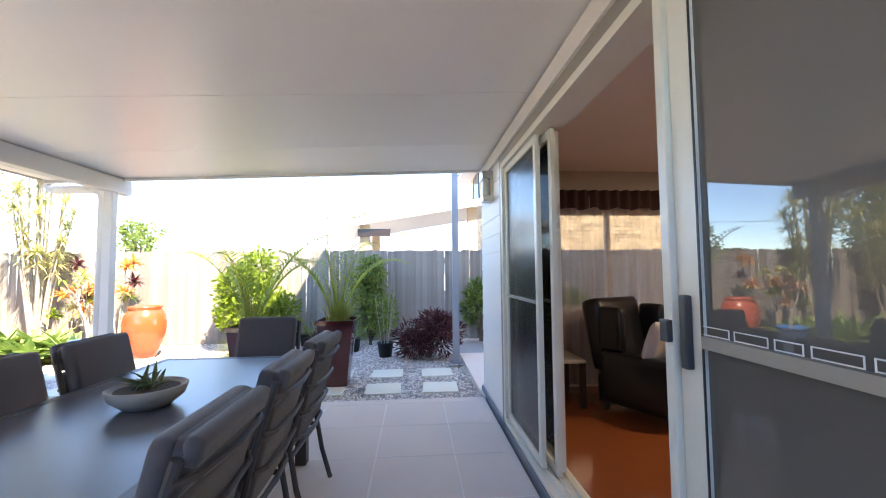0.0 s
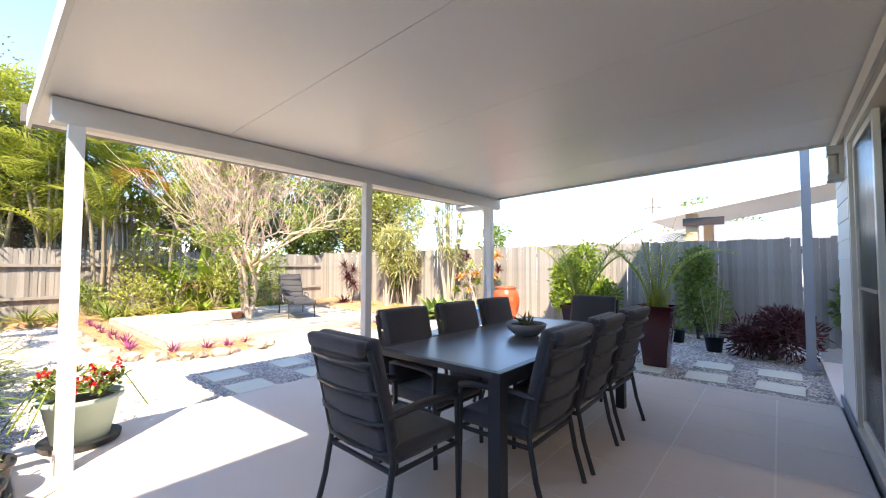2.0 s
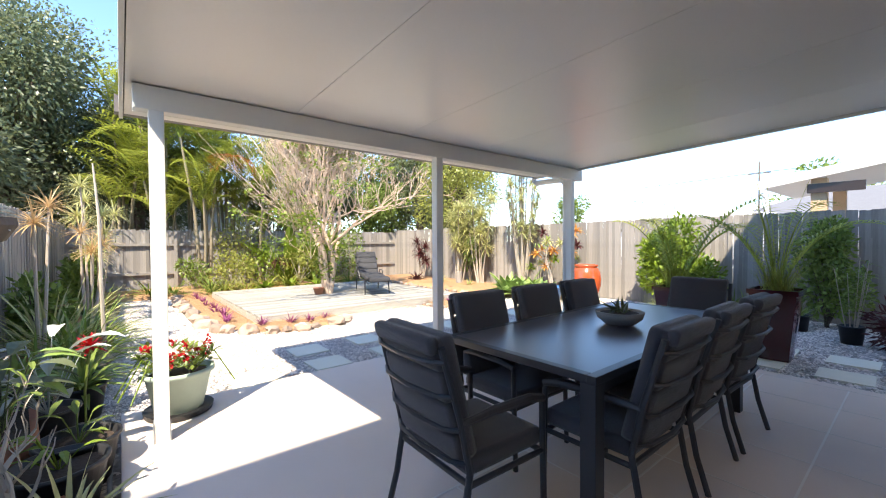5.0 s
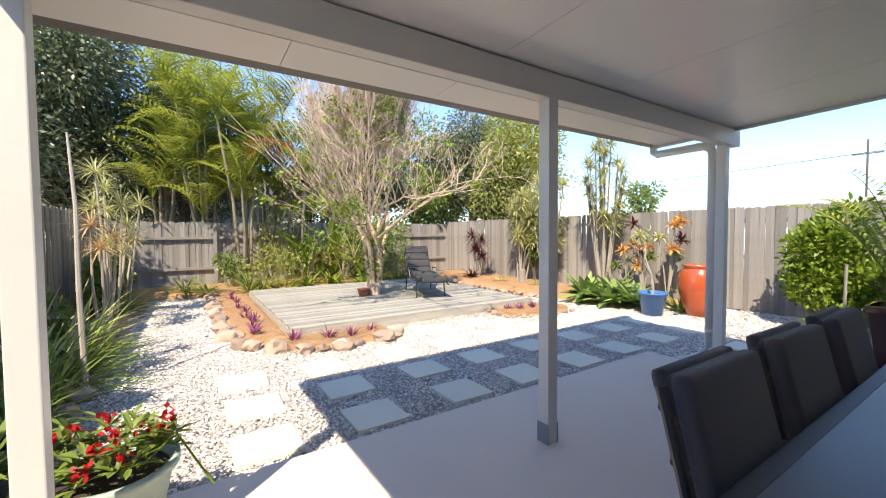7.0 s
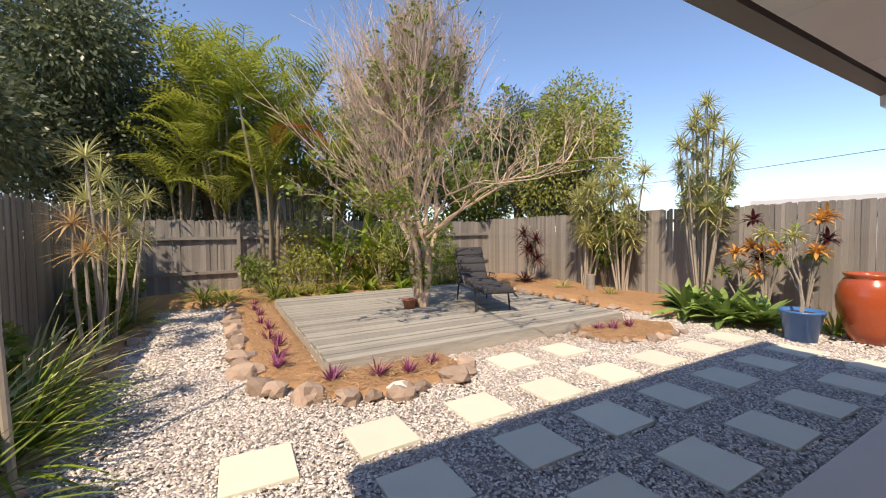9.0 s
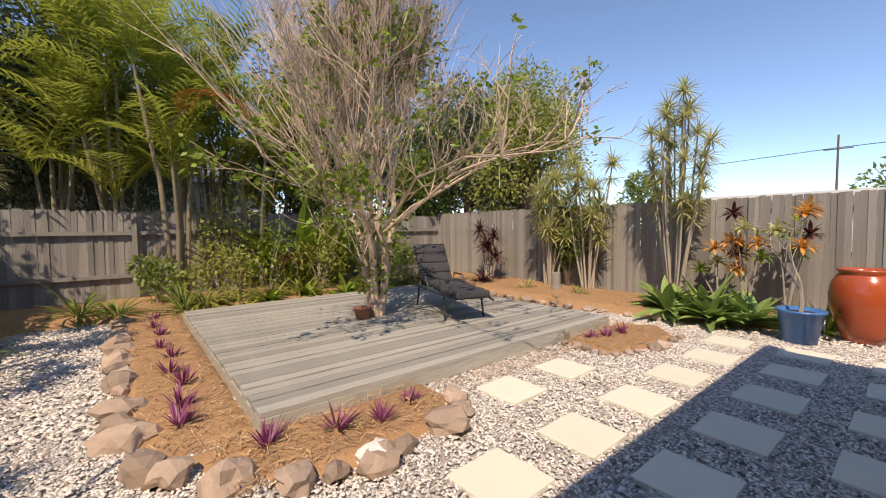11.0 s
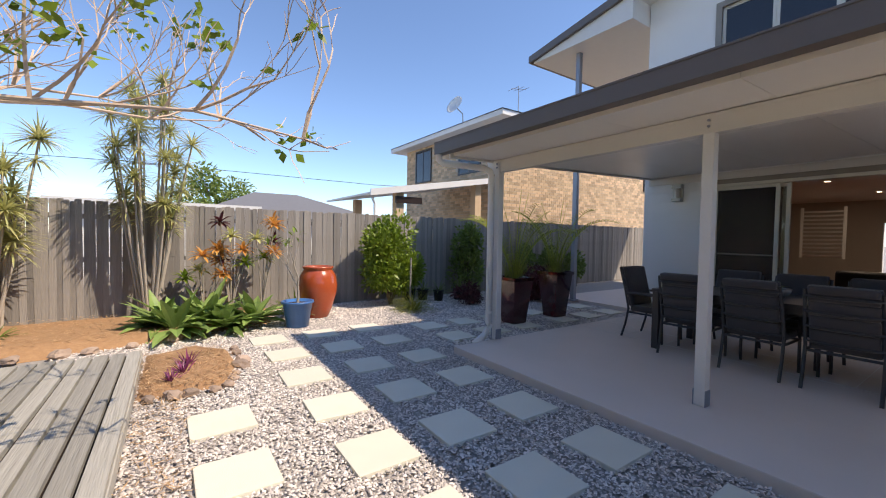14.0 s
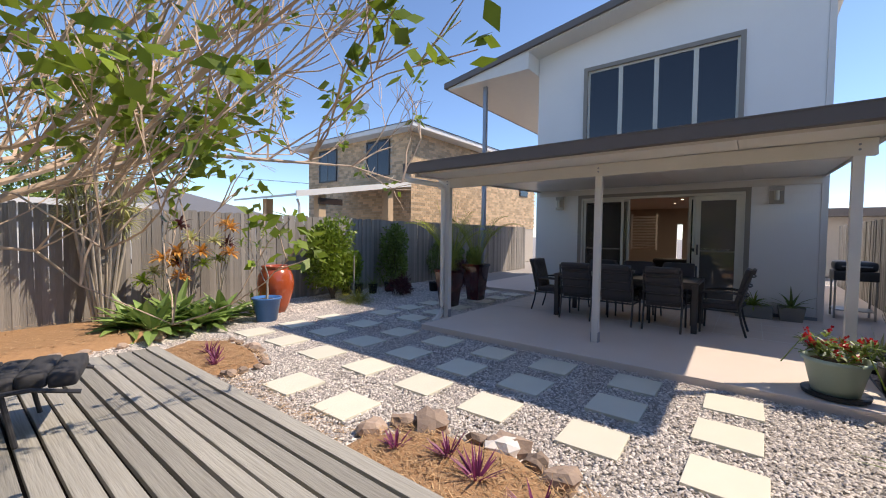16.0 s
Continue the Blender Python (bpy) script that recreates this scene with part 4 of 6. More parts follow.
# ---- plants ----
def bush(name, label, cat, at, rx, ry, h, n, leaf, material, z0=0.0, wide=0.5, lumps=9, stem="darkbark", group=""):
    """A shrub: stems with many small leaves gathered in uneven clumps."""
    b = thing(name, label, cat, at, group=group)
    sh = Shape()
    cl = []
    for i in range(lumps):
        d = rdir(-0.7, 1.0)
        c = Vector((d.x * rx * U(.45, .72), d.y * ry * U(.45, .72), z0 + h * 0.5 + d.z * h * U(.28, .40)))
        cl.append((c, U(0.32, 0.5)))
        part("stem", Shape().tube([(U(-.04, .04), U(-.04, .04), 0), (c.x * .4, c.y * .4, c.z * .5), tuple(c)], [0.016, 0.011, 0.005], 5, False), stem, b)
    cl.append((Vector((0, 0, z0 + h * 0.5)), 0.6))
    for i in range(n):
        c, k = cl[rnd.randrange(len(cl))]
        d = rdir()
        r = U(0.55, 1.08)
        p = c + Vector((d.x * rx, d.y * ry, d.z * h * 0.5)) * k * r
        if p.z < 0.01:
            continue
        e = (d + rdir() * 0.7 + Vector((0, 0, 0.1))).normalized()
        sh.leaf(p, e, (d + rdir() * 0.5), leaf * U(0.6, 1.2), leaf * wide * U(.8, 1.2))
    part("leaves", sh, material, b)
    return b


def cane_plant(name, label, at, stems, hi, L=0.38, w=0.028, material="yucca", n=46, spread=0.35, group="", low=0.42, second=True):
    """Thin bare canes fanning out from one root, each with spiky heads at the top."""
    b = thing(name, label, "plant", at, group=group)
    for i in range(stems):
        a = i * 2.4 + U(-.4, .4)
        r0, h = U(0, 0.16), hi * (low + (1 - low) * ((i + U(0, 1)) / stems))
        reach = r0 + spread * U(.25, 1)
        foot = Vector((math.cos(a) * r0, math.sin(a) * r0 * 0.6, 0))
        tip = Vector((math.cos(a) * reach, math.sin(a) * reach * 0.55, h))
        mid = foot.lerp(tip, 0.5) + Vector((U(-.03, .03), U(-.03, .03), 0)) - (tip - foot) * Vector((1, 1, 0)).length * 0.02
        part("cane", Shape().tube([tuple(foot), tuple(mid), tuple(tip)], [0.024, 0.019, 0.014], 6), "cane", b)
        sh = Shape()
        rosette(sh, tip, n, L, w, -0.35, 0.98, 0.45, 4, 0.25)
        if second and h > 1.2:
            part("rosette", rosette(Shape(), mid.lerp(tip, 0.78), n // 3, L * .9, w, -0.45, 0.6, 0.6, 4, 0.25), material, b)
        part("rosette", sh, material, b)
    return b


def clump(name, label, at, n, L, w, material, zlo=0.15, zhi=0.95, droop=0.5, r=0.06, shape=0.35, group="", cat="plant"):
    b = thing(name, label, cat, at, group=group)
    sh = Shape()
    for i in range(n):
        a, q = U(0, 6.28), U(0, r)
        z = U(zlo, zhi)
        k = math.sqrt(max(0.02, 1 - z * z))
        sh.blade((q * math.cos(a), q * math.sin(a), 0), (k * math.cos(a), k * math.sin(a), z), L * U(.65, 1.1), w * U(.8, 1.1), droop, 5, shape)
    part("leaves", sh, material, b)
    return b


def palm(at, stems, hi, fronds=9, L=2.0):
    b = thing("golden_cane_palm", "tall clumping palm with arching yellow-green fronds behind the deck", "palm tree", at, group="palms")
    for i in range(stems):
        a = U(0, 6.28)
        tip = Vector((math.cos(a) * U(.2, .9), math.sin(a) * U(.2, .9), hi * (0.33 + 0.67 * (i + U(.2, 1)) / stems)))
        part("trunk", Shape().tube([(math.cos(a) * .2, math.sin(a) * .2, 0), tuple(tip * 0.5 + Vector((0, 0, 0.1))), tuple(tip)], [0.055, 0.045, 0.03], 8), "palmtrunk", b)
        sh = Shape()
        for k in range(fronds):
            c = k * 2.4 + U(-.3, .3)
            frond(sh, tip, (math.cos(c) * U(.4, 1), math.sin(c) * U(.4, 1), U(0.6, 3.0)), L * U(.8, 1.1), U(1.0, 2.0), 16, 0.62, 0.075, 0.2)
        part("crown", sh, "palm", b)
    return b


def grow(sh, tips, p, d, L, r, depth, kids, bend=0.25, up=0.12, shrink=0.72):
    n = 3
    pts, rs = [p.copy()], [r]
    for i in range(n):
        d = (d + rdir() * bend * 0.5 + Vector((0, 0, up * 0.4))).normalized()
        p = p + d * (L / n)
        pts.append(p.copy())
        rs.append(r * (1 - 0.35 * (i + 1) / n))
    sh.tube(pts, rs, 7 if r > 0.03 else (5 if r > 0.012 else 3), False)
    tips.append((p.copy(), d.copy(), depth))
    if depth == 0:
        return
    for k in range(kids[-depth] if depth <= len(kids) else 2):
        e = (d + rdir(-0.1, 0.8) * U(0.45, 0.85)).normalized()
        q = pts[rnd.choice((2, 3, 3))]
        grow(sh, tips, q, e, L * shrink * U(.8, 1.15), max(rs[-1] * U(.6, .85), 0.0035), depth - 1, kids, bend, up, shrink)


def myrtle():
    t = thing("crepe_myrtle_tree", "bare pale-barked spreading tree growing through the deck", "tree", (-9.68, 3.40, ZD))
    tips = []
    for i in range(6):
        sh = Shape()
        a = i * 1.047 + 0.4
        d = Vector((math.cos(a) * 0.15, math.sin(a) * 0.15, 1)).normalized()
        base = Vector((math.cos(a) * 0.06, math.sin(a) * 0.06, 0))
        sh.tube([base, base + d * 0.45 + rdir() * 0.05, base + d * 1.0 + rdir() * .03], [0.08, 0.062, 0.055], 8, False)
        grow(sh, tips, base + d * 0.98, (d + rdir(-.1, .3) * 0.35).normalized(), 1.2, 0.052, 6, [3, 3, 3, 3, 4, 4], 0.3, 0.2, 0.745)
        part("limb", sh, "bark", t)
    # long outer boughs towards the lawn side
    for e in ((3.2, -0.7, 1.9), (3.0, 0.6, 2.2), (1.7, -1.7, 1.75), (2.3, -1.3, 2.6), (2.6, 1.4, 2.4), (1.05, -1.25, 1.35), (0.8, -1.6, 2.2), (1.35, -1.0, 0.95)):
        sh = Shape()
        e = Vector(e)
        s = Vector((0.05 * e.x, 0.05 * e.y, 1.25))
        pts = [s]
        for k in range(1, 7):
            f = k / 6
            pts.append(s.lerp(e, f) + Vector((0, 0, 0.28 * math.sin(f * 3.1))) + rdir() * 0.06)
        thin = 0.5 if e.y < -0.9 else 1.0
        sh.tube(pts, [q * thin for q in (0.028, 0.024, 0.020, 0.016, 0.012, 0.008, 0.005)], 6, False)
        for k in range(2, 7):
            for _ in range(3):
                grow(sh, tips, pts[k], (e.normalized() + rdir(-.3, .8) * 0.9).normalized(), 0.42, 0.010 * thin, 2, [2, 3], 0.5, 0.05, 0.75)
        part("limb", sh, "bark", t)
    # fine upright whips that fill the crown
    inner = [(p, d) for p, d, depth in tips if 2 <= depth <= 4 and p.z > 1.5 and p.x < 1.3]
    sh = Shape()
    for k in range(640):
        p, d = inner[rnd.randrange(len(inner))]
        out = Vector((p.x, p.y, 0)) * 0.42
        e = (d * 0.5 + out + Vector((U(-.25, .25), U(-.25, .25), U(.55, 1.2)))).normalized()
        L = U(0.8, 1.7) * max(0.35, min(1.0, (5.3 - p.z) / 1.6))
        q1, q2 = p + e * L * .5 + rdir() * .04, p + e * L + Vector((0, 0, .06))
        sh.tube([p, q1, q2], [0.008, 0.0055, 0.003], 3, False)
        for _ in range(3):
            f = U(.3, .9)
            q = p.lerp(q2, f)
            sh.tube([q, q + (e + rdir(-.2, .8) * .7).normalized() * L * U(.2, .45)], [0.0045, 0.0025], 3, False)
    tagged(part("twig_mass", sh, "bark", t, "dense fine bare twigs"), kind="stuff")
    sh = Shape()
    for p, d, depth in tips:
        if depth <= 1 and U(0, 1) < (0.85 if p.y < -0.75 and p.z < 2.0 else 0.16 if p.x > 0.3 else 0.07):
            for k in range(rnd.randrange(4, 10)):
                sh.leaf(p + rdir() * 0.05, rdir(-.8, .5), rdir(), U(0.05, 0.11), U(0.03, 0.055))
    for k in range(700):
        d = rdir(-1, 1)
        z = U(0.35, 1.5)
        p = Vector((d.x * (0.15 + z * 0.35) * U(.4, 1.1), d.y * (0.15 + z * 0.35) * U(.4, 1.1), z))
        sh.leaf(p, rdir(-.7, .6), rdir(), U(0.06, 0.12), U(0.035, 0.06))
    part("leaves", sh, "bright", t)
    return t


myrtle()
tp = thing("terracotta_pot", "small terracotta pot on the deck by the tree", "pot", (-9.60, 3.12, ZD))
part("pot", pot_shape(0.09, 0.125, 0.17), "terracotta", tp, smooth=True)


def far_tree(name, label, at, h, r, n, leaf, material, lumps=16):
    t = thing(name, label, "tree", at, group="background trees")
    st, sh = Shape(), Shape()
    st.tube([(0, 0, 0), (U(-.2, .2), U(-.2, .2), h * 0.35), (U(-.3, .3), U(-.3, .3), h * 0.7)], [0.2, 0.15, 0.07], 8)
    cl = []
    for i in range(lumps):
        d = rdir(-0.8, 1)
        c = Vector((d.x * r * U(.4, .75), d.y * r * U(.4, .75), h * 0.58 + d.z * h * 0.33))
        cl.append((c, r * U(0.28, 0.5)))
        st.tube([(0, 0, h * U(.25, .5)), tuple(c * 0.6 + Vector((0, 0, h * 0.2))), tuple(c)], [0.08, 0.05, 0.015], 5, False)
    for i in range(n):
        c, k = cl[rnd.randrange(lumps)]
        d = rdir()
        p = c + d * k * U(0.5, 1.1)
        sh.leaf(p, (d + rdir() * 0.8 - Vector((0, 0, .3))), d + rdir() * 0.5, leaf * U(.6, 1.3), leaf * 0.45)
    part("trunk", st, "darkbark", t)
    part("crown", sh, material, t)


far_tree("shade_tree", "large dense dark green tree beyond the fence", (-18.2, -3.4, G), 8.9, 3.7, 60000, 0.16, "dark", 44)
# this second tree is added to throw shade on the back fence
far_tree("shade_tree", "dense dark tree added beyond the side fence to shade the back fence", (-12.6, -4.9, G), 5.4, 2.4, 20000, 0.15, "dark", 26)
far_tree("shade_tree", "dark green tree behind the back fence", (-19.5, -0.2, G), 7.2, 2.8, 26000, 0.16, "dark", 24)
far_tree("shade_tree", "olive green tree behind the back fence", (-17.0, 8.6, G), 6.8, 2.7, 24000, 0.15, "green")
far_tree("shade_tree", "dense green tree behind the garden corner", (-17.0, 5.6, G), 6.6, 2.6, 24000, 0.15, "dark")
far_tree("shade_tree", "dense green tree over the fence corner", (-12.8, 10.8, G), 6.6, 2.1, 20000, 0.13, "olive", 26)
far_tree("shade_tree", "dark green tree over the fence corner", (-15.2, 10.4, G), 6.9, 2.2, 20000, 0.14, "dark", 24)
far_tree("shade_tree", "small rounded green tree past the neighbour's roof", (-13, 20, G), 4.2, 1.3, 3000, 0.2, "green", 10)
far_tree("shade_tree", "distant green tree above the roofs", (-4, 40, G), 7, 3.5, 4500, 0.4, "green", 12)
for x, y, s, h, f, L in ((-15.6, 0.4, 9, 5.8, 9, 2.0), (-15.7, 2.2, 10, 5.6, 9, 2.0), (-16.6, -0.7, 6, 6.0, 9, 2.1), (-16.0, 3.9, 7, 4.4, 9, 1.9), (-16.8, 1.4, 7, 6.4, 9, 2.2), (-14.4, 1.4, 5, 5.2, 9, 1.7), (-14.5, 2.9, 4, 4.3, 9, 1.6)):
    palm((x, y, G), s, h, f, L)
sh = Shape()
of = thing("dead_fronds", "hanging orange-brown dead palm frond", "palm frond", (-13.4, 1.85, 3.75))
for a in (0.2, 0.9, -0.7):
    frond(sh, (0, 0, 0.3), (math.cos(a), math.sin(a), 0.2), 1.1, 2.4, 24, 0.4, 0.035, 0.1)
part("frond", sh, "orange", of)
# broad banana-like leaves at the back fence
for x, y in ((-13.9, 3.7), (-14.0, 4.6)):
    clump("strelitzia", "clump of broad upright paddle leaves by the fence", (x, y, G + .1), 14, 2.2, 0.40, "bright", 0.75, 0.99, 0.35, 0.25, 0.65, "strelitzias")
for x, y, r, h, m_, n_ in ((-13.3, 1.9, 0.7, 1.2, "olive", 800), (-13.6, 2.9, 0.7, 1.7, "bright", 700), (-13.2, 3.9, 0.7, 1.3, "olive", 800), (-13.5, 5.2, 0.7, 1.9, "green", 800), (-13.6, 0.9, 0.55, 0.9, "green", 700), (-13.5, 6.4, 0.6, 1.1, "bright", 700), (-14.4, 2.4, 0.9, 2.3, "olive", 1100), (-14.3, 4.6, .9, 2.5, "olive", 1100), (-14.4, 6.2, .8, 2.1, "green", 1000)):
    bush("garden_shrub", "loose yellow-green shrub along the back fence", "shrub", (x, y, G + .1), r, r, h, n_, 0.11, m_, 0, 0.45, 12, "cane", group="back fence shrubs")
for x, y, L in ((-12.7, 1.55, .75), (-12.6, 2.1, .6), (-12.75, 2.7, .7), (-13.0, 3.4, .8), (-12.7, 4.9, .7), (-12.9, 5.8, .6)):
    clump("arching_lily", "arching strappy lily leaves spilling toward the deck", (x, y, G + .1), 70, L, 0.045, "olive", 0.1, 0.9, 0.9, 0.2, 0.4, "arching lilies")
clump("red_cordyline", "drooping dark red strappy plant at the back fence", (-13.6, 3.35, 0.75), 46, 0.6, 0.05, "burgundy", 0.0, 0.9, 1.2, 0.05, 0.4)
for x, y, L in ((-12.3, 4.15, 0.55), (-12.35, 2.55, 0.4), (-12.5, 3.4, 0.4)):
    clump("agave", "pale green agave rosette beside the deck", (x, y, G + .1), 26, L, 0.13, "bright", 0.15, 0.95, 0.4, 0.05, 0.5, "agaves")
for x, y, L in ((-12.55, 1.2, 0.7), (-12.4, 5.3, 0.6), (-12.6, 6.2, 0.6), (-13.1, -0.2, 0.8), (-12.7, 0.3, 0.6)):
    clump("strap_plant", "strappy green garden plant by the fence", (x, y, G + .1), 60, L, 0.035, "green", 0.2, 0.95, 0.7, 0.12, 0.35, "strap plants")
# red cordyline, dracaenas and crotons along the north fence
cane_plant("cordyline", "dark red cordyline with strappy leaves by the fence", (-11.8, 8.0, G + .1), 5, 1.35, 0.45, 0.05, "burgundy", 40, 0.25)
clump("low_cordyline", "low dark red strappy plant under the cordyline", (-11.6, 7.6, G + .1), 50, 0.5, 0.05, "burgundy", 0.2, 0.9, 0.6)
cane_plant("dracaena", "pale variegated dracaena on thin canes by the fence", (-10.1, 8.35, G + .1), 12, 2.6, 0.46, 0.036, "yucca", 80, 0.55, "dracaenas")
cane_plant("dracaena", "pale variegated dracaena on thin canes by the fence", (-9.1, 8.4, G + .1), 10, 2.9, 0.44, 0.034, "yucca", 80, 0.5, "dracaenas")
cane_plant("dracaena", "tall pale many-caned dracaena against the fence", (-7.35, 8.4, G + .1), 24, 3.75, 0.36, 0.03, "yucca", 60, 0.6, "dracaenas")
clump("dracaena_pup", "spiky young variegated plant in straw mulch", (-10.2, 7.6, G + .1), 45, 0.4, 0.025, "yucca", 0.1, 0.95, 0.5)
clump("dracaena_pup", "spiky young green plant in straw mulch", (-8.9, 7.7, G + .1), 30, 0.3, 0.025, "green", 0.1, 0.95, 0.5)
bush("garden_shrub", "green shrub behind the dracaenas", "shrub", (-9.7, 8.5, G + .1), 0.6, 0.3, 1.7, 1500, 0.11, "green", 0.3)
tk = thing("tree_stump", "short grey timber stump by the fence", "stump", (-9.6, 7.9, G + .1))
part("wood", Shape().lathe([(0.12, 0), (0.10, 0.1), (0.095, 0.36), (0.085, 0.38), (0.01, 0.375)], 12), "rail", tk)
for x, y, L in ((-7.0, 7.3, 0.62), (-6.6, 7.65, 0.6), (-5.95, 7.45, 0.58), (-7.2, 7.65, 0.5), (-6.4, 7.2, 0.45)):
    clump("agave", "bright green soft agave rosette by the fence", (x, y, G + .08), 38, L * 1.25, 0.18, "agave", 0.08, 0.95, 0.35, 0.05, 0.5, "agaves")
for x, y, h in ((-6.2, 8.2, 1.6), (-6.6, 8.25, 1.25), (-5.7, 8.2, 1.65)):
    b = thing("croton", "croton with yellow, orange and red leaves by the fence", "plant", (x, y, G + .08), group="crotons")
    for i in range(6):
        a = U(0, 6.28)
        tip = (math.cos(a) * .28, math.sin(a) * .15, h * U(.5, 1))
        part("stem", Shape().tube([(0, 0, 0), (tip[0] * .4, tip[1] * .4, tip[2] * .5), tip], [0.014, 0.011, 0.007], 5), "cane", b)
        part("leaves", rosette(Shape(), tip, 24, 0.23, 0.07, -0.3, 0.95, 0.5, 3, 0.5), ("croton", "croton", "bright", "croton", "yucca", "burgundy")[i], b)
bp = thing("blue_pot_plant", "bare-stemmed frangipani in a blue glazed pot", "potted plant", (-5.36, 7.05, G))
part("pot", pot_shape(0.17, 0.235, 0.42, 0.03), "blue", bp, smooth=True)
part("soil", Shape().lathe([(0.2, 0.36), (0.2, 0.375), (0.01, 0.38)], 20), "soil", bp)
sh, tips = Shape(), []
grow(sh, tips, Vector((0, 0, 0.37)), Vector((0.05, 0.05, 1)), 0.42, 0.026, 3, [2, 3, 3], 0.4, 0.25, 0.8)
part("stem", sh, "cane", bp)
sh = Shape()
for p, d, k in tips:
    if k == 0:
        for _ in range(2):
            sh.blade(p, rdir(0, 1), U(.08, .14), .04, .4, 3, .5)
part("leaves", sh, "bright", bp)
clump("strap_plant", "light green strappy plant beside the jar", (-5.2, 7.75, G), 40, 0.62, 0.045, "bright", 0.45, 0.98, 0.4, 0.1, 0.4)
bush("round_shrub", "dense bright green rounded shrub by the fence", "shrub", (-3.1, 8.2, G), 0.74, 0.6, 1.72, 8000, 0.105, "bright", 0.08, 0.5, 16, group="round shrubs")
bush("round_shrub", "narrow dense green shrub in shade by the fence", "shrub", (-0.85, 8.4, G), 0.5, 0.42, 1.74, 3200, 0.10, "green", 0.05, 0.5, 12, group="round shrubs")
stk = thing("garden_stake", "thin timber stake beside the round shrub", "stake", (-2.95, 7.6, G))
part("stick", Shape().tube([(0, 0, 0), (0.01, 0, 1.05)], 0.018, 6), "rail", stk)
clump("grass_tuft", "fine yellow-green ornamental grass tuft on gravel", (-3.0, 7.35, G), 340, 0.62, 0.008, "grass", 0.2, 0.95, 0.9, 0.1, 0.3)
bush("red_shrub", "dark burgundy feathery shrub on gravel", "shrub", (0.30, 7.05, G), 0.58, 0.5, 0.82, 2600, 0.14, "burgundy", 0, 0.22, 14, group="red shrubs")
bush("red_shrub", "small dark burgundy shrub in the shade", "shrub", (-1.6, 7.35, G), 0.36, 0.33, 0.5, 900, 0.12, "burgundy", 0, 0.22, 9, group="red shrubs")
bp2 = thing("potted_bamboo", "thin bamboo in a black plastic pot", "potted plant", (-0.46, 7.2, G))
part("pot", pot_shape(0.11, 0.14, 0.26), "blackpot", bp2, smooth=True)
sh, sl = Shape(), Shape()
for i in range(6):
    q = (U(-.22, .22), U(-.22, .22), U(.8, 1.3))
    sh.tube([(q[0] * .3, q[1] * .3, 0.2), q], [0.007, 0.004], 5)
    for k in range(30):
        f = U(.3, 1)
        sl.blade((q[0] * f, q[1] * f, .2 + (q[2] - .2) * f), rdir(-.3, .7), U(.1, .2), .022, .6, 3, .35)
part("stems", sh, "cane", bp2)
part("leaves", sl, "green", bp2)
for x, y, r in ((-2.15, 8.4, 0.13), (-1.9, 8.1, 0.12), (-2.45, 8.5, 0.14), (-1.35, 8.05, 0.14), (-1.1, 7.75, 0.13)):
    b = thing("black_pot", "black plastic nursery pot with green plant", "potted plant", (x, y, G), group="nursery pots")
    part("pot", pot_shape(r * .8, r, 0.26), "blackpot", b, smooth=True)
    part("plant", rosette(Shape(), (0, 0, 0.2), 24, 0.4, 0.03, 0.1, .98, .5), "green", b)
for x, y in ((2.4, 8.5), (3.6, 8.45), (1.5, 8.55)):
    bush("fence_shrub", "dark green shrub along the side path", "shrub", (x, y, G), 0.45, 0.28, 1.3, 1100, 0.11, "green", 0, 0.5, 9, group="side path shrubs")

# purple rosettes in the straw
for x, y, s in ((-12.2, 0.75, .2), (-11.5, 0.72, .2), (-10.9, 0.75, .22), (-10.2, 0.72, .2), (-9.7, 0.78, .22), (-9.1, 0.72, .22), (-8.65, 0.8, .24), (-8.1, 0.72, .26), (-7.75, 0.68, .25),
                (-7.05, 1.1, .25), (-6.95, 1.55, .25), (-6.85, 1.85, .22), (-7.0, 2.2, .17), (-6.95, 5.25, .2), (-6.9, 5.55, .22), (-7.05, 5.05, .15)):
    clump("purple_rosette", "small purple spiky rosette in straw mulch", (x, y, G + .05), 24, s * 0.85, 0.022, "purple", 0.55, 0.99, 0.15, 0.035, 0.3, "purple rosettes")

# ---- south fence bed and potted plants ----
cane_plant("dracaena", "thin-caned dracaena with pale star-shaped heads by the fence", (-10.3, -1.25, G), 6, 2.7, 0.42, 0.024, "yucca", 60, 0.7, "south dracaenas", 0.5, False)
cane_plant("dracaena", "thin-caned dracaena with pale star-shaped heads by the fence", (-11.4, -1.2, G), 4, 2.3, 0.42, 0.024, "yucca", 60, 0.6, "south dracaenas", 0.5, False)
cane_plant("dracaena", "orange-tinged dracaena heads on thin canes", (-9.2, -1.2, G), 3, 1.75, 0.4, 0.024, "tinged", 52, 0.4, "south dracaenas", 0.75, False)
cane_plant("dracaena", "leaning dracaena with two tinged heads by the fence", (-6.6, -1.55, G), 2, 2.25, 0.34, 0.022, "tinged", 46, 0.35, "south dracaenas", 0.7, False)
pole_ = thing("bare_cane", "tall bare leafless cane in the side bed", "plant", (-6.35, -0.95, G))
part("stem", Shape().tube([(0, 0, 0), (.02, -.02, 1.0), (-.05, -.03, 1.8), (-.12, -.08, 2.5)], [.026, .022, .018, .01], 7), "cane", pole_)
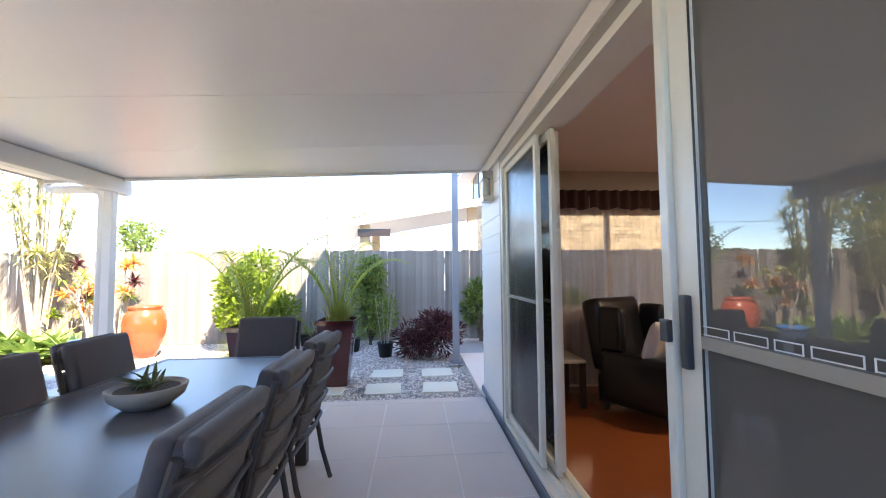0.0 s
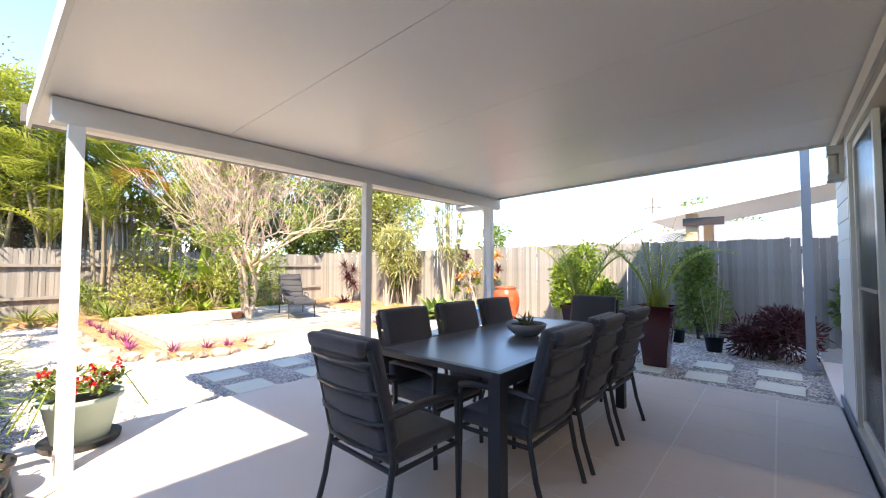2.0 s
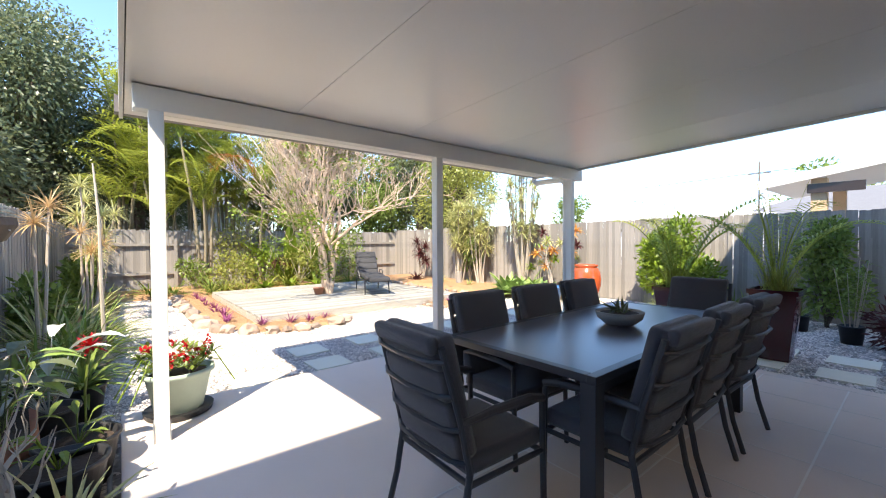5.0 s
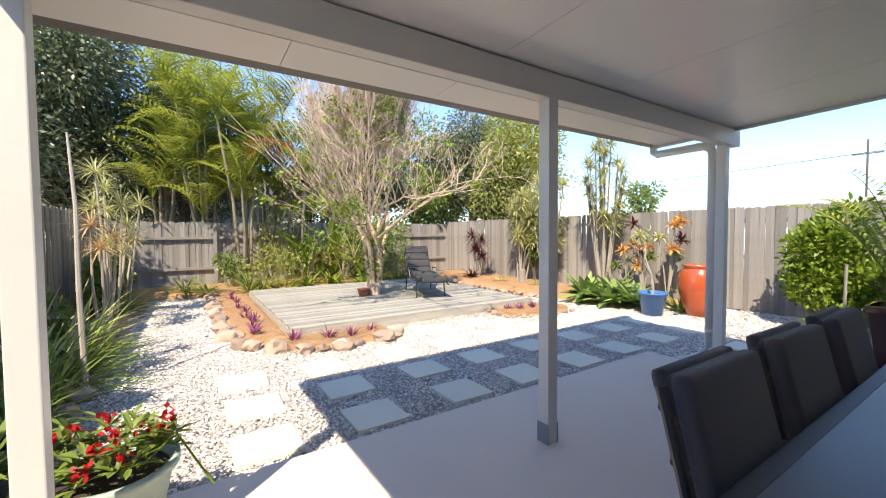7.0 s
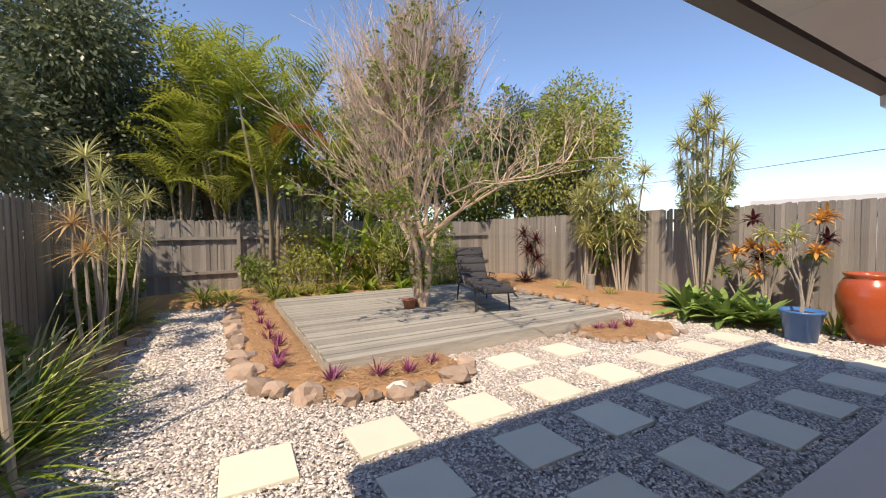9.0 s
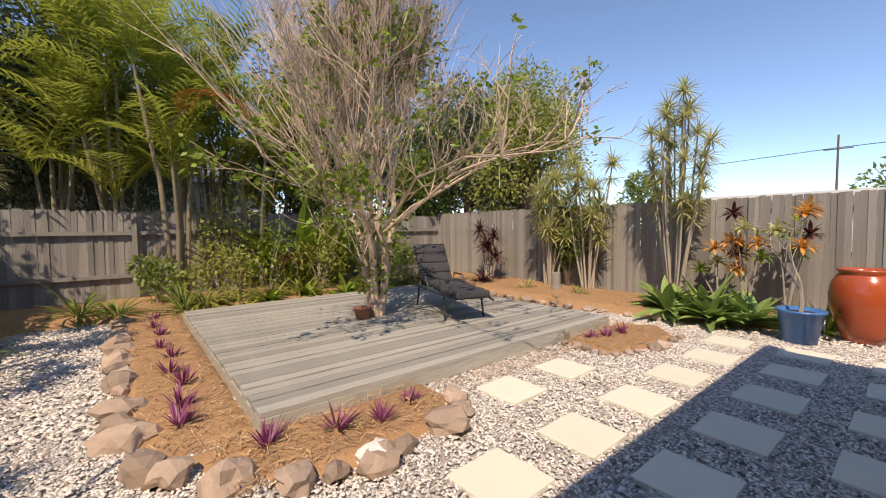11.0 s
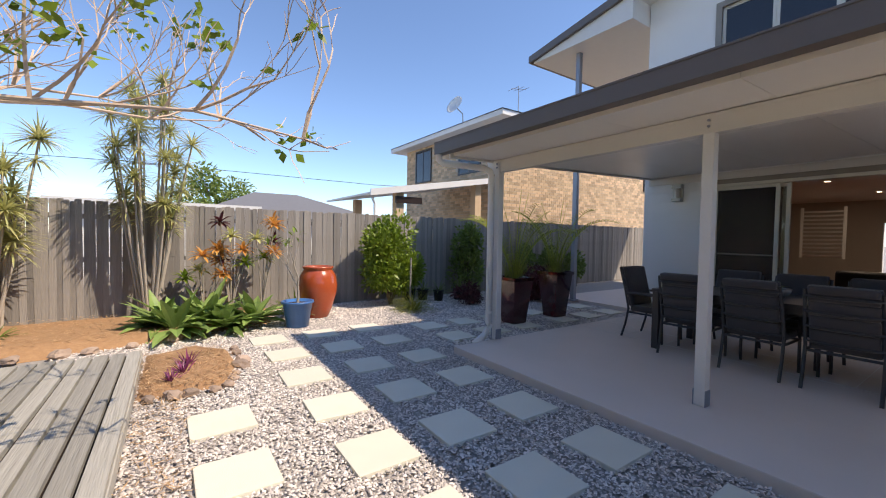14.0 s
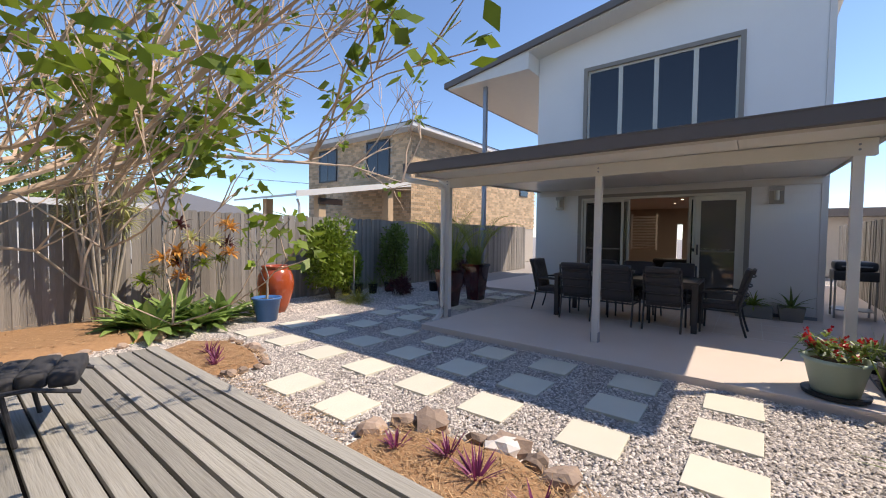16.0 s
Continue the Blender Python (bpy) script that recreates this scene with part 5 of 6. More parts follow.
for x, y, L, m_ in ((-7.4, -1.2, 0.95, "green"), (-6.6, -1.15, 0.9, "bright"), (-5.9, -1.2, 0.95, "green"), (-8.0, -1.4, 1.0, "yucca"), (-6.9, -1.5, 1.2, "yucca"), (-10.5, -1.3, .8, "green"), (-11.4, -1.3, .8, "green"), (-5.3, -1.45, 0.8, "green")):
    clump("strap_plant", "long arching strappy leaves in the side bed", (x, y, G), 75, L, 0.04, m_, 0.35, 0.98, 0.55, 0.14, 0.35, "side bed plants")
for x, y, r, h, m_ in ((-10.9, -1.5, .5, 1.3, "green"), (-12.0, -1.45, .6, 1.5, "green"), (-7.6, -1.7, .4, 1.1, "green")):
    bush("garden_shrub", "green shrub along the side fence", "shrub", (x, y, G), r, .35, h, 1100, .12, m_, 0, .5, 9, group="side bed shrubs")


def potted(x, y, r, h, pm, kind, label, z=G, mat_="green"):
    b = thing("potted_plant", label, "potted plant", (x, y, z), group="pots by the fence")
    part("pot", pot_shape(r * .75, r, h, 0.02), pm, b, smooth=True)
    part("soil", Shape().lathe([(r * .86, h - .055), (r * .87, h - .04), (.01, h - .035)], 20), "soil", b)
    sh = Shape()
    if kind == "bare":
        tips = []
        for k in range(3):
            st = Shape()
            grow(st, tips, Vector((U(-.04, .04), U(-.04, .04), h - .05)), rdir(.6, .95), .26, .022, 3, [2, 2, 2], .6, .2, .78)
            part("branch", st, "cane", b)
        for p, d, k in tips:
            if k == 0 and U(0, 1) < .3:
                sh.blade(p, rdir(0, .9), .1, .035, .5, 3, .5)
    elif kind == "broad":
        for k in range(18):
            a = U(0, 6.28)
            q = Vector((math.cos(a) * U(.1, .3), math.sin(a) * U(.1, .3), h + U(.1, .5)))
            sh.tube([(0, 0, h - .05), tuple(q)], .004, 4, False)
            sh.blade(q, (math.cos(a), math.sin(a), U(-.2, .8)), U(.2, .34), U(.09, .14), .6, 4, .45)
    elif kind == "small":
        for k in range(9):
            a = U(0, 6.28)
            q = Vector((math.cos(a) * U(.02, .1), math.sin(a) * U(.02, .1), h + U(.0, .16)))
            sh.tube([(0, 0, h - .05), tuple(q)], .004, 4, False)
            sh.blade(q, (math.cos(a), math.sin(a), U(.0, .8)), U(.1, .18), U(.03, .05), .6, 4, .45)
    else:
        rosette(sh, (0, 0, h - .04), 34, .42, .06 if kind == "brom" else .03, .1, .98, .5)
    part("foliage", sh, mat_, b)
    return b


potted(-2.5, -1.25, .23, .20, "terracotta", "bare", "gnarled bare desert rose in a wide terracotta bowl")
potted(-2.2, -1.15, .16, .2, "terracotta", "bare", "bare-branched plant in a terracotta pot")
potted(-2.18, -0.98, .14, .20, "blackpot", "strap", "yellow-green strappy plant in a black pot", mat_="yucca")
potted(-2.78, -1.06, .21, .30, "blackpot", "small", "small green seedling in a large black plastic pot", mat_="bright")
potted(-3.1, -1.0, .20, .30, "blackpot", "small", "small leafy plant in a large black plastic pot", mat_="green")
potted(-3.35, -1.45, .2, .30, "terracotta", "broad", "dark broad-leaved plant in a terracotta pot", mat_="dark")
potted(-3.8, -1.2, .17, .3, "blackpot", "broad", "large grey-green leaves in a black pot", mat_="silver")
potted(-4.35, -1.05, .16, .28, "blackpot", "brom", "bromeliad in a black pot beside gravel")
potted(-4.2, -1.55, .18, .28, "blackpot", "brom", "dense bromeliads in a black pot", mat_="agave")
potted(-4.8, -1.5, .17, .26, "blackpot", "brom", "green bromeliad with stiff leaves in a pot")
potted(-5.0, -1.1, .15, .24, "blackpot", "strap", "strappy green plant in a black pot")
tr = thing("terracotta_trough", "long rectangular terracotta trough with calathea leaves", "planter", (-3.5, -1.38, G), 8)
part("trough", Shape().box((-.33, -.13, 0), (.33, .13, .24), bevel=.012).box((-.36, -.16, .24), (.36, .16, .31), bevel=.012), "terracotta", tr)
part("soil", Shape().box((-.31, -.12, .312), (.31, .12, .322)), "soil", tr)
for k in range(16):
    a, x0 = U(0, 6.28), U(-.26, .26)
    q = Vector((x0 + math.cos(a) * .12, math.sin(a) * .14, .31 + U(.18, .5)))
    lf = Shape().tube([(x0, 0, .31), tuple(q)], .004, 4, False)
    lf.blade(q, (math.cos(a), math.sin(a), U(-.2, .7)), U(.22, .34), U(.09, .13), .6, 4, .45)
    part("leaf", lf, ("agave", "dark", "green")[k % 3], tr)
fl = thing("red_flower", "bright red bromeliad flower spike on a stem", "flower", (-3.75, -1.0, G))
part("stem", Shape().tube([(0, 0, 0), (.02, 0, .4), (.0, .03, .72)], .008, 6), "green", fl)
part("petals", rosette(Shape(), (0, .03, .72), 34, .12, .035, -.3, .98, .3, 3, .5), "red", fl)
hb = thing("hanging_orchid", "grey staghorn fern in a brown basket hung on the fence", "hanging basket", (-5.1, -1.78, 1.60))
part("basket", Shape().lathe([(.08, -.2), (.2, -.16), (.28, -.02), (.27, .05), (.01, .03)], 20), "darkbark", hb)
part("hook", Shape().tube([(0, -.15, .3), (0, -.1, .34), (0, 0, .3), (0, 0, .03)], .006, 6), "galv", hb)
part("leaves", rosette(Shape(), (0, 0, .03), 22, .34, .15, 0, .95, .8, 4, .6), "silver", hb, "pale silvery lobed leaves")
gp = thing("flower_pot", "sage green pot of red-flowering euphorbia on a saucer", "potted plant", (-3.74, -0.42, 0))
part("saucer", Shape().lathe([(.2, 0), (.24, .01), (.25, .05), (.235, .05), (.01, .02)], 28), "blackpot", gp)
part("pot", Shape().lathe([(.16, .022), (.17, .03), (.235, .33), (.26, .335), (.26, .37), (.235, .37), (.22, .31), (.01, .31)], 32), "sage", gp, smooth=True)
part("soil", Shape().lathe([(.215, .312), (.215, .325), (.01, .33)], 20), "soil", gp)
sh = Shape()
for i in range(60):
    a = U(0, 6.28)
    q = Vector((math.cos(a) * U(.05, .27), math.sin(a) * U(.05, .27), U(.36, .54)))
    for k in range(5):
        sh.blade(q, rdir(-.2, .9), U(.06, .12), .035, .3, 3, .55)
    if i % 3 == 0:
        sf = Shape()
        for k in range(10):
            sf.leaf(q + Vector((0, 0, .06)) + rdir() * .025, rdir(), rdir(), .035, .028)
        part("flower", sf, "red", gp, "small red flower")
part("leaves", sh, "green", gp)
for i in range(5):
    a = U(0, 6.28)
    part("trailing_stem", Shape().tube([(math.cos(a) * .1, math.sin(a) * .1, .33), (math.cos(a) * .26, math.sin(a) * .26, .5), (math.cos(a) * .42, math.sin(a) * .42, .22)], .006, 5), "bright", gp)
hose = thing("garden_hose", "pale grey hose lying along the slab edge", "hose", (0, 0, 0))
part("hose_line", Shape().tube([(-3.72, -.70, G + .012), (-3.70, -.82, G + .012), (-3.3, -.86, G + .012), (-2.6, -.85, G + .012), (-1.9, -.87, G + .012), (-1.3, -.88, G + .012)], .014, 8), "galv", hose)

# planters and barbecue by the house wall
pl = thing("wall_planter", "low grey concrete planter with green plants by the wall", "planter", (0.62, 0.18, 0), group="wall planters")
part("trough", Shape().box((-.2, -.28, 0), (.2, .28, .22), bevel=.012), "bowl", pl)
part("plants", rosette(Shape(), (0, 0, .21), 50, .32, .05, .1, .98, .7), "bright", pl)
pl = thing("wall_planter", "square grey planter with a spiky plant by the wall", "planter", (0.6, -0.36, 0), group="wall planters")
part("trough", Shape().lathe([(.16, 0), (.2, .25), (.18, .25), (.17, .2), (.01, .2)], 24, square=.8), "bowl", pl)
part("plants", rosette(Shape(), (0, 0, .2), 18, .42, .05, .3, .98, .5), "green", pl)
bq = thing("barbecue", "black and steel gas barbecue on a trolley", "barbecue", (1.75, -1.3, 0), 0)
part("firebox", Shape().box((-.28, -.3, .72), (.28, .3, .9), bevel=.02), "charcoal", bq)
part("lid", Shape().box((-.27, -.29, .905), (.27, .29, 1.08), bevel=.06), "charcoal", bq, smooth=True)
part("shelf", Shape().box((-.25, -.28, .15), (.25, .28, .17)), "steel", bq)
for sx in (-1, 1):
    for sy in (-1, 1):
        part("leg", Shape().box((sx * .24 - .015, sy * .27 - .015, 0), (sx * .24 + .015, sy * .27 + .015, .72)), "steel", bq)
part("handle", Shape().tube([(-.3, -.2, .99), (-.3, .2, .99)], .012, 8), "steel", bq)

# ---- sun lounger on the deck ----
lg = thing("sun_lounger", "charcoal sun lounger with raised backrest on the deck", "lounger", (-9.25, 4.45, ZD), -17)
for s in (-1, 1):
    part("side_rail", Shape().tube([(-.75, s * .3, .34), (0, s * .3, .34), (.75, s * .3, .36), (1.0, s * .3, .30)], .016, 8), "charcoal", lg)
    for x, dx in ((-.5, -.08), (.62, .06)):
        part("leg", Shape().tube([(x, s * .3, .34), (x + dx, s * .31, 0)], .016, 8), "charcoal", lg)
    part("arm", Shape().tube([(-.5, s * .32, .34), (-.45, s * .33, .55), (-.1, s * .33, .55), (0, s * .31, .35)], .014, 8), "charcoal", lg)
sh = Shape()
for i in range(9):
    x = -.42 + i * .155
    z = .36 + .025 * math.sin(i * .8) - (.03 if i > 7 else 0)
    part("seat_pad", Shape().box((x, -.27, z), (x + .158, .27, z + .11), bevel=.035), "towel", lg, smooth=True)
sh = Shape()
m = pose(-.42, 0, .38, 0, 42, 0)
for i in range(4):
    part("back_pad", Shape().box((-.07, -.28, i * .19), (.06, .28, .192 + i * .19), m @ pose(0, 0, 0, 0, -74, 0), bevel=.035), "towel", lg, smooth=True)
part("back_frame", Shape().tube([(-.42, -.29, .36), (-.88, -.29, .98), (-.88, .29, .98), (-.42, .29, .36)], .014, 8), "charcoal", lg)

# ---- living room ----
sh = Shape().box((HX + .2, HY0 + .2, -.25), (8.8, HY1 - .2, .07))
fl_ = structure("floor_inside", sh, "timber", "polished red-brown timber floor", "floor")
sh = Shape().box((HX + .2, HY0 + .2, 2.62), (8.8, HY1 - .2, 2.72))
structure("ceiling_inside", sh, "render", "plain white interior ceiling", "ceiling")
sh = Shape().box((HX + .203, DY0 - .9, .07), (HX + .22, DY0, 2.62)).box((HX + .203, DY1, .07), (HX + .22, HY1 - .2, 2.62)).box((HX + .2, HY0 + .203, .07), (8.8, HY0 + .22, 2.62)).box((8.77, HY0 + .22, .07), (8.79, 2.36, 2.62)).box((8.77, 2.55, .07), (8.79, HY1 - .22, 2.62)).box((8.77, 2.36, 2.0), (8.79, 2.55, 2.62))
sh.box((NX1, HY1 - .222, .07), (8.77, HY1 - .203, 2.62)).box((HX + .22, HY1 - .222, .07), (NX0, HY1 - .203, 2.62)).box((NX0, HY1 - .222, .07), (NX1, HY1 - .203, NZ0)).box((NX0, HY1 - .222, NZ1), (NX1, HY1 - .203, 2.62))
structure("inside_lining", sh, "plaster", "warm white interior walls", "wall")
w2 = thing("window_2", "cream window behind a sheer curtain", "window", (0, 0, 0))
w2["kind"] = "structure"
sh = Shape().box((NX0, HY1 - .12, NZ0), (NX0 + .05, HY1 - .08, NZ1)).box((NX1 - .05, HY1 - .12, NZ0), (NX1, HY1 - .08, NZ1)).box((NX0 + .05, HY1 - .12, NZ0), (NX1 - .05, HY1 - .08, NZ0 + .05)).box((NX0 + .05, HY1 - .12, NZ1 - .05), (NX1 - .05, HY1 - .08, NZ1))
for x in (2.4, 3.35):
    sh.box((x, HY1 - .12, NZ0 + .05), (x + .06, HY1 - .08, NZ1 - .05))
part("window_frame", sh, "frame", w2)
g = part("pane", Shape().box((NX0 + .05, HY1 - .103, NZ0 + .05), (NX1 - .05, HY1 - .097, NZ1 - .05)), "glass", w2)
g.visible_shadow = False
cu = thing("curtain", "sheer pinkish curtain hanging in folds at the window", "curtain", (0, 0, 0))
vs, fs = [], []
N = 260
for i in range(N):
    x = HX + .3 + i * (3.6 / N)
    y = HY1 - .30 + .03 * math.sin(i * .55) + .012 * math.sin(i * 1.7)
    vs += [(x, y, .12), (x, y, 2.3)]
fs = [(2 * i, 2 * i + 2, 2 * i + 3, 2 * i + 1) for i in range(N - 1)]
part("drape", Shape().add(vs, fs), "curtain", cu, smooth=True)
vs = []
for i in range(N):
    x = HX + .28 + i * (3.7 / N)
    y = HY1 - .36 + .025 * math.sin(i * .7)
    vs += [(x, y, 2.14 + .015 * math.sin(i * .3)), (x, y, 2.36)]
part("valance", Shape().add(vs, fs), "pelmet", cu, "dark brown gathered valance", smooth=True)
ac = thing("armchair", "black leather wing armchair on the timber floor", "armchair", (2.40, 3.70, .07), 208)
part("base", Shape().box((-.4, -.4, .08), (.4, .38, .34), bevel=.04), "leather", ac, smooth=True)
part("seat", Shape().box((-.29, -.28, .345), (.29, .42, .50), bevel=.05), "leather", ac, smooth=True)
part("backrest", Shape().box((-.36, -.12, 0), (.36, .1, .72), pose(0, -.36, .36, 12), bevel=.07), "leather", ac, smooth=True)
for s in (-1, 1):
    part("arm", Shape().box((s * .37 - .09, -.34, .1), (s * .37 + .09, .42, .58), bevel=.07), "leather", ac, smooth=True)
    part("wing", Shape().box((s * .35 - .05, -.38, .56), (s * .35 + .05, -.12, 1.0), bevel=.045), "leather", ac, smooth=True)
    for y in (-.34, .34):
        part("foot", Shape().lathe([(.025, 0), (.035, .09), (.01, .095)], 10, (s * .34, y, 0)), "darkwood", ac)


def cushion(x, y, z, rz, rx, m_, label):
    sh, n, S = Shape(), 12, .2
    vs, fs = [], []
    for side in (1, -1):
        for i in range(n + 1):
            for j in range(n + 1):
                a, b = i / n * 2 - 1, j / n * 2 - 1
                t = (1 - a ** 4) * (1 - b ** 4)
                vs.append((a * S * (1 - .06 * (1 - b * b)), side * .075 * t ** .6, b * S * (1 - .06 * (1 - a * a))))
    k = (n + 1) ** 2
    for o in (0, k):
        for i in range(n):
            for j in range(n):
                q = o + i * (n + 1) + j
                fs.append((q, q + 1, q + n + 2, q + n + 1))
    ob = part("cushion", sh.add(vs, fs), m_, None, "", True)
    ob.matrix_world = pose(x, y, z, rx, 0, rz)
    tagged(ob, label, "cushion", "armchair cushions")


cushion(2.27, 3.46, .79, 210, -20, "white_cloth", "white fabric cushion on the armchair")
cushion(2.55, 3.37, .76, 190, -24, "mustard", "mustard yellow cushion on the armchair")
st_ = thing("side_table", "small side table with pale top and black legs", "table", (1.55, 4.1, .07))
part("top", Shape().box((-.2, -.25, .44), (.2, .25, .47), bevel=.005), "cane", st_)
for sx in (-1, 1):
    for sy in (-1, 1):
        part("leg", Shape().box((sx * .17 - .025, sy * .22 - .025, 0), (sx * .17 + .025, sy * .22 + .025, .44)), "darkwood", st_)
tv = thing("sofa", "dark leather sofa inside the living room", "sofa", (3.6, 1.6, .07), 90)
part("base", Shape().box((-.8, -.4, .05), (.8, .4, .42), bevel=.05), "leather", tv, smooth=True)
part("backrest", Shape().box((-.8, .2, .42), (.8, .42, .85), bevel=.07), "leather", tv, smooth=True)
sp = thing("window_shutter", "white louvred shutter at the far side of the room", "shutter", (5.6, 3.1, .07))
for y in (-.4, .35):
    part("stile", Shape().box((0, y, 1.0), (.04, y + .05, 2.2)), "farwhite", sp)
for i in range(12):
    part("slat", Shape().box((-.03, -.35, -.004), (.03, .35, .004), pose(.02, 0, 1.05 + i * .095, 0, 35, 0)), "farwhite", sp)
for x, y in ((3.4, 2.6), (4.6, 1.9), (6.2, 2.3)):
    d = thing("downlight", "small round recessed ceiling downlight, lit", "lamp", (x, y, 2.6), group="downlights")
    part("ring", Shape().lathe([(.06, .02), (.06, .012), (.045, .01), (.045, .02)], 20), "farwhite", d)
    part("lens", Shape().lathe([(.044, .018), (.044, .012), (.01, .012)], 16), "bulb", d)

for x, y in ((3.4, 2.6), (4.6, 1.9), (6.2, 2.3)):
    lt = new("downlight_lamp", bpy.data.lights.new("downlight_lamp", "AREA"))
    lt.data.shape, lt.data.size, lt.data.energy, lt.data.color = "DISK", 0.08, 3.5, (1.0, 0.84, 0.66)
    lt.matrix_world = look((x, y, 2.59), (x, y, 0))

# ---- neighbouring houses and distance ----
nbh = thing("neighbour_house", "two-storey tan brick house with white eaves", "house", (0, 0, 0.3))
part("wall", Shape().box((2.72, 11.02, G - 0.3), (14, 18.0, 5.28)), "mortar", nbh)
vs_ = Shape()
row = 0
z = 1.6
while z < 5.24:
    off = (row % 2) * .12
    y = 11.0 - .24 + off
    while y < 18.0:
        if not (3.66 < z < 5.1 and (12.2 < y + .2 and y < 13.65 or 15.72 < y + .2 and y < 17.1)):
            vs_.box((2.70, max(y, 11.0), z), (2.72, min(y + .23, 18.0), z + .1))
        y += .24
    x = 2.72 - .24 + off
    while x < 13.9:
        vs_.box((max(x, 2.72), 11.0, z), (x + .23, 11.02, z + .1))
        x += .24
    z += .112
    row += 1
br = tagged(part("bricks", vs_, "brick", nbh, "tan and brown face bricks"), kind="stuff")
sh = Shape()
vs = [(2.1, 10.4, 5.28), (14.6, 10.4, 5.28), (14.6, 18.6, 5.28), (2.1, 18.6, 5.28), (2.1, 10.4, 5.46), (14.6, 10.4, 5.46), (14.6, 18.6, 5.46), (2.1, 18.6, 5.46)]
sh.add(vs, [(3, 2, 1, 0), (0, 1, 5, 4), (1, 2, 6, 5), (2, 3, 7, 6), (3, 0, 4, 7)])
part("eave", sh, "farwhite", nbh, "white eave and gutter")
sh = Shape().add([(2.05, 10.35, 5.47), (14.6, 10.35, 5.47), (14.6, 18.6, 5.47), (2.05, 18.6, 5.47), (6.0, 14.4, 6.7), (10.6, 14.4, 6.7)], [(0, 1, 5, 4), (1, 2, 5), (2, 3, 4, 5), (3, 0, 4)])
part("roof", sh, "roofgrey", nbh)
for y0, y1 in ((12.2, 13.65), (15.72, 17.1)):
    w_ = part("window", Shape().box((2.66, y0, 3.7), (2.70, y0 + .07, 5.1)).box((2.66, y1 - .07, 3.7), (2.70, y1, 5.1)).box((2.66, y0, 3.64), (2.70, y1, 3.7)).box((2.66, y0, 5.1), (2.70, y1, 5.16)).box((2.67, (y0 + y1) / 2 - .02, 3.7), (2.70, (y0 + y1) / 2 + .02, 5.1)), "charcoal", nbh)
    part("pane", Shape().box((2.68, y0 + .07, 3.7), (2.705, y1 - .07, 5.1)), "darkglass", w_)
w_ = part("window", Shape().box((12.0, 10.95, 3.5), (13.0, 10.99, 4.3)), "charcoal", nbh)
part("pane", Shape().box((12.06, 10.94, 3.55), (12.94, 10.955, 4.25)), "darkglass", w_)
sh = Shape().lathe([(.02, 0), (.2, .03), (.36, .10), (.40, .12), (.35, .10), (.01, .02)], 20)
sh.v = [tuple(pose(2.7, 13.9, 6.55, 0, -65, 10) @ Vector(p)) for p in sh.v]
dish = part("satellite_dish", sh, "farwhite", nbh, "white satellite dish", smooth=True)
part("mast", Shape().tube([(3.1, 13.9, 5.7), (3.05, 13.9, 6.3), (2.72, 13.9, 6.5)], .025, 6), "galv", dish)
part("antenna", Shape().tube([(4.6, 12.2, 5.9), (4.6, 12.2, 7.3)], .02, 5).tube([(4.2, 12.2, 7.1), (5.0, 12.2, 7.25)], .012, 4).tube([(4.3, 11.9, 7.12), (4.3, 12.5, 7.12)], .01, 4).tube([(4.6, 11.9, 7.18), (4.6, 12.5, 7.18)], .01, 4).tube([(4.9, 11.9, 7.22), (4.9, 12.5, 7.22)], .01, 4), "galv", nbh)
cp = thing("neighbour_patio", "neighbour's white-edged patio roof on brick piers", "patio roof", (0, 0, 0))
vs = [(x, y, 2.62 + (x + 2.34) * 0.164 + h) for h in (0, 0.06) for x, y in ((-2.34, 10.95), (2.6, 10.95), (2.6, 15), (-2.34, 15))]
quad6 = [(3, 2, 1, 0), (4, 5, 6, 7), (0, 1, 5, 4), (1, 2, 6, 5), (2, 3, 7, 6), (3, 0, 4, 7)]
part("roof", Shape().add(vs, quad6), "farwhite", cp)
vs = [(x, y, 2.57 + (x + 2.34) * 0.164 + h) for h in (0, 0.19) for x, y in ((-2.39, 10.9), (2.6, 10.9), (2.6, 10.945), (-2.39, 10.945))]
part("fascia", Shape().add(vs, quad6), "farwhite", cp, "white sloping fascia")
for x, y in ((-1.45, 11.15), (1.6, 11.15), (-1.45, 14.4)):
    part("pier", Shape().box((x, y, G), (x + .26, y + .26, 2.6 + (x + 2.34) * 0.164)), "brick", cp)
part("timber_beam", Shape().box((-1.5, 11.05, 2.42), (-0.6, 11.14, 2.62)), "darkwood", cp, "dark timber beam")
part("downpipe", Shape().tube([(-2.3, 11.0, 2.5), (-2.2, 11.05, 2.35), (-2.2, 11.05, 0)], .04, 8), "pvc", cp, "white downpipe")
hr = thing("neighbour_roof", "grey hipped roof of a low house behind the fence", "house", (-2, 26, 0))
part("wall", Shape().box((-4, -4, G), (5, 5, 2.2)), "farwhite", hr)
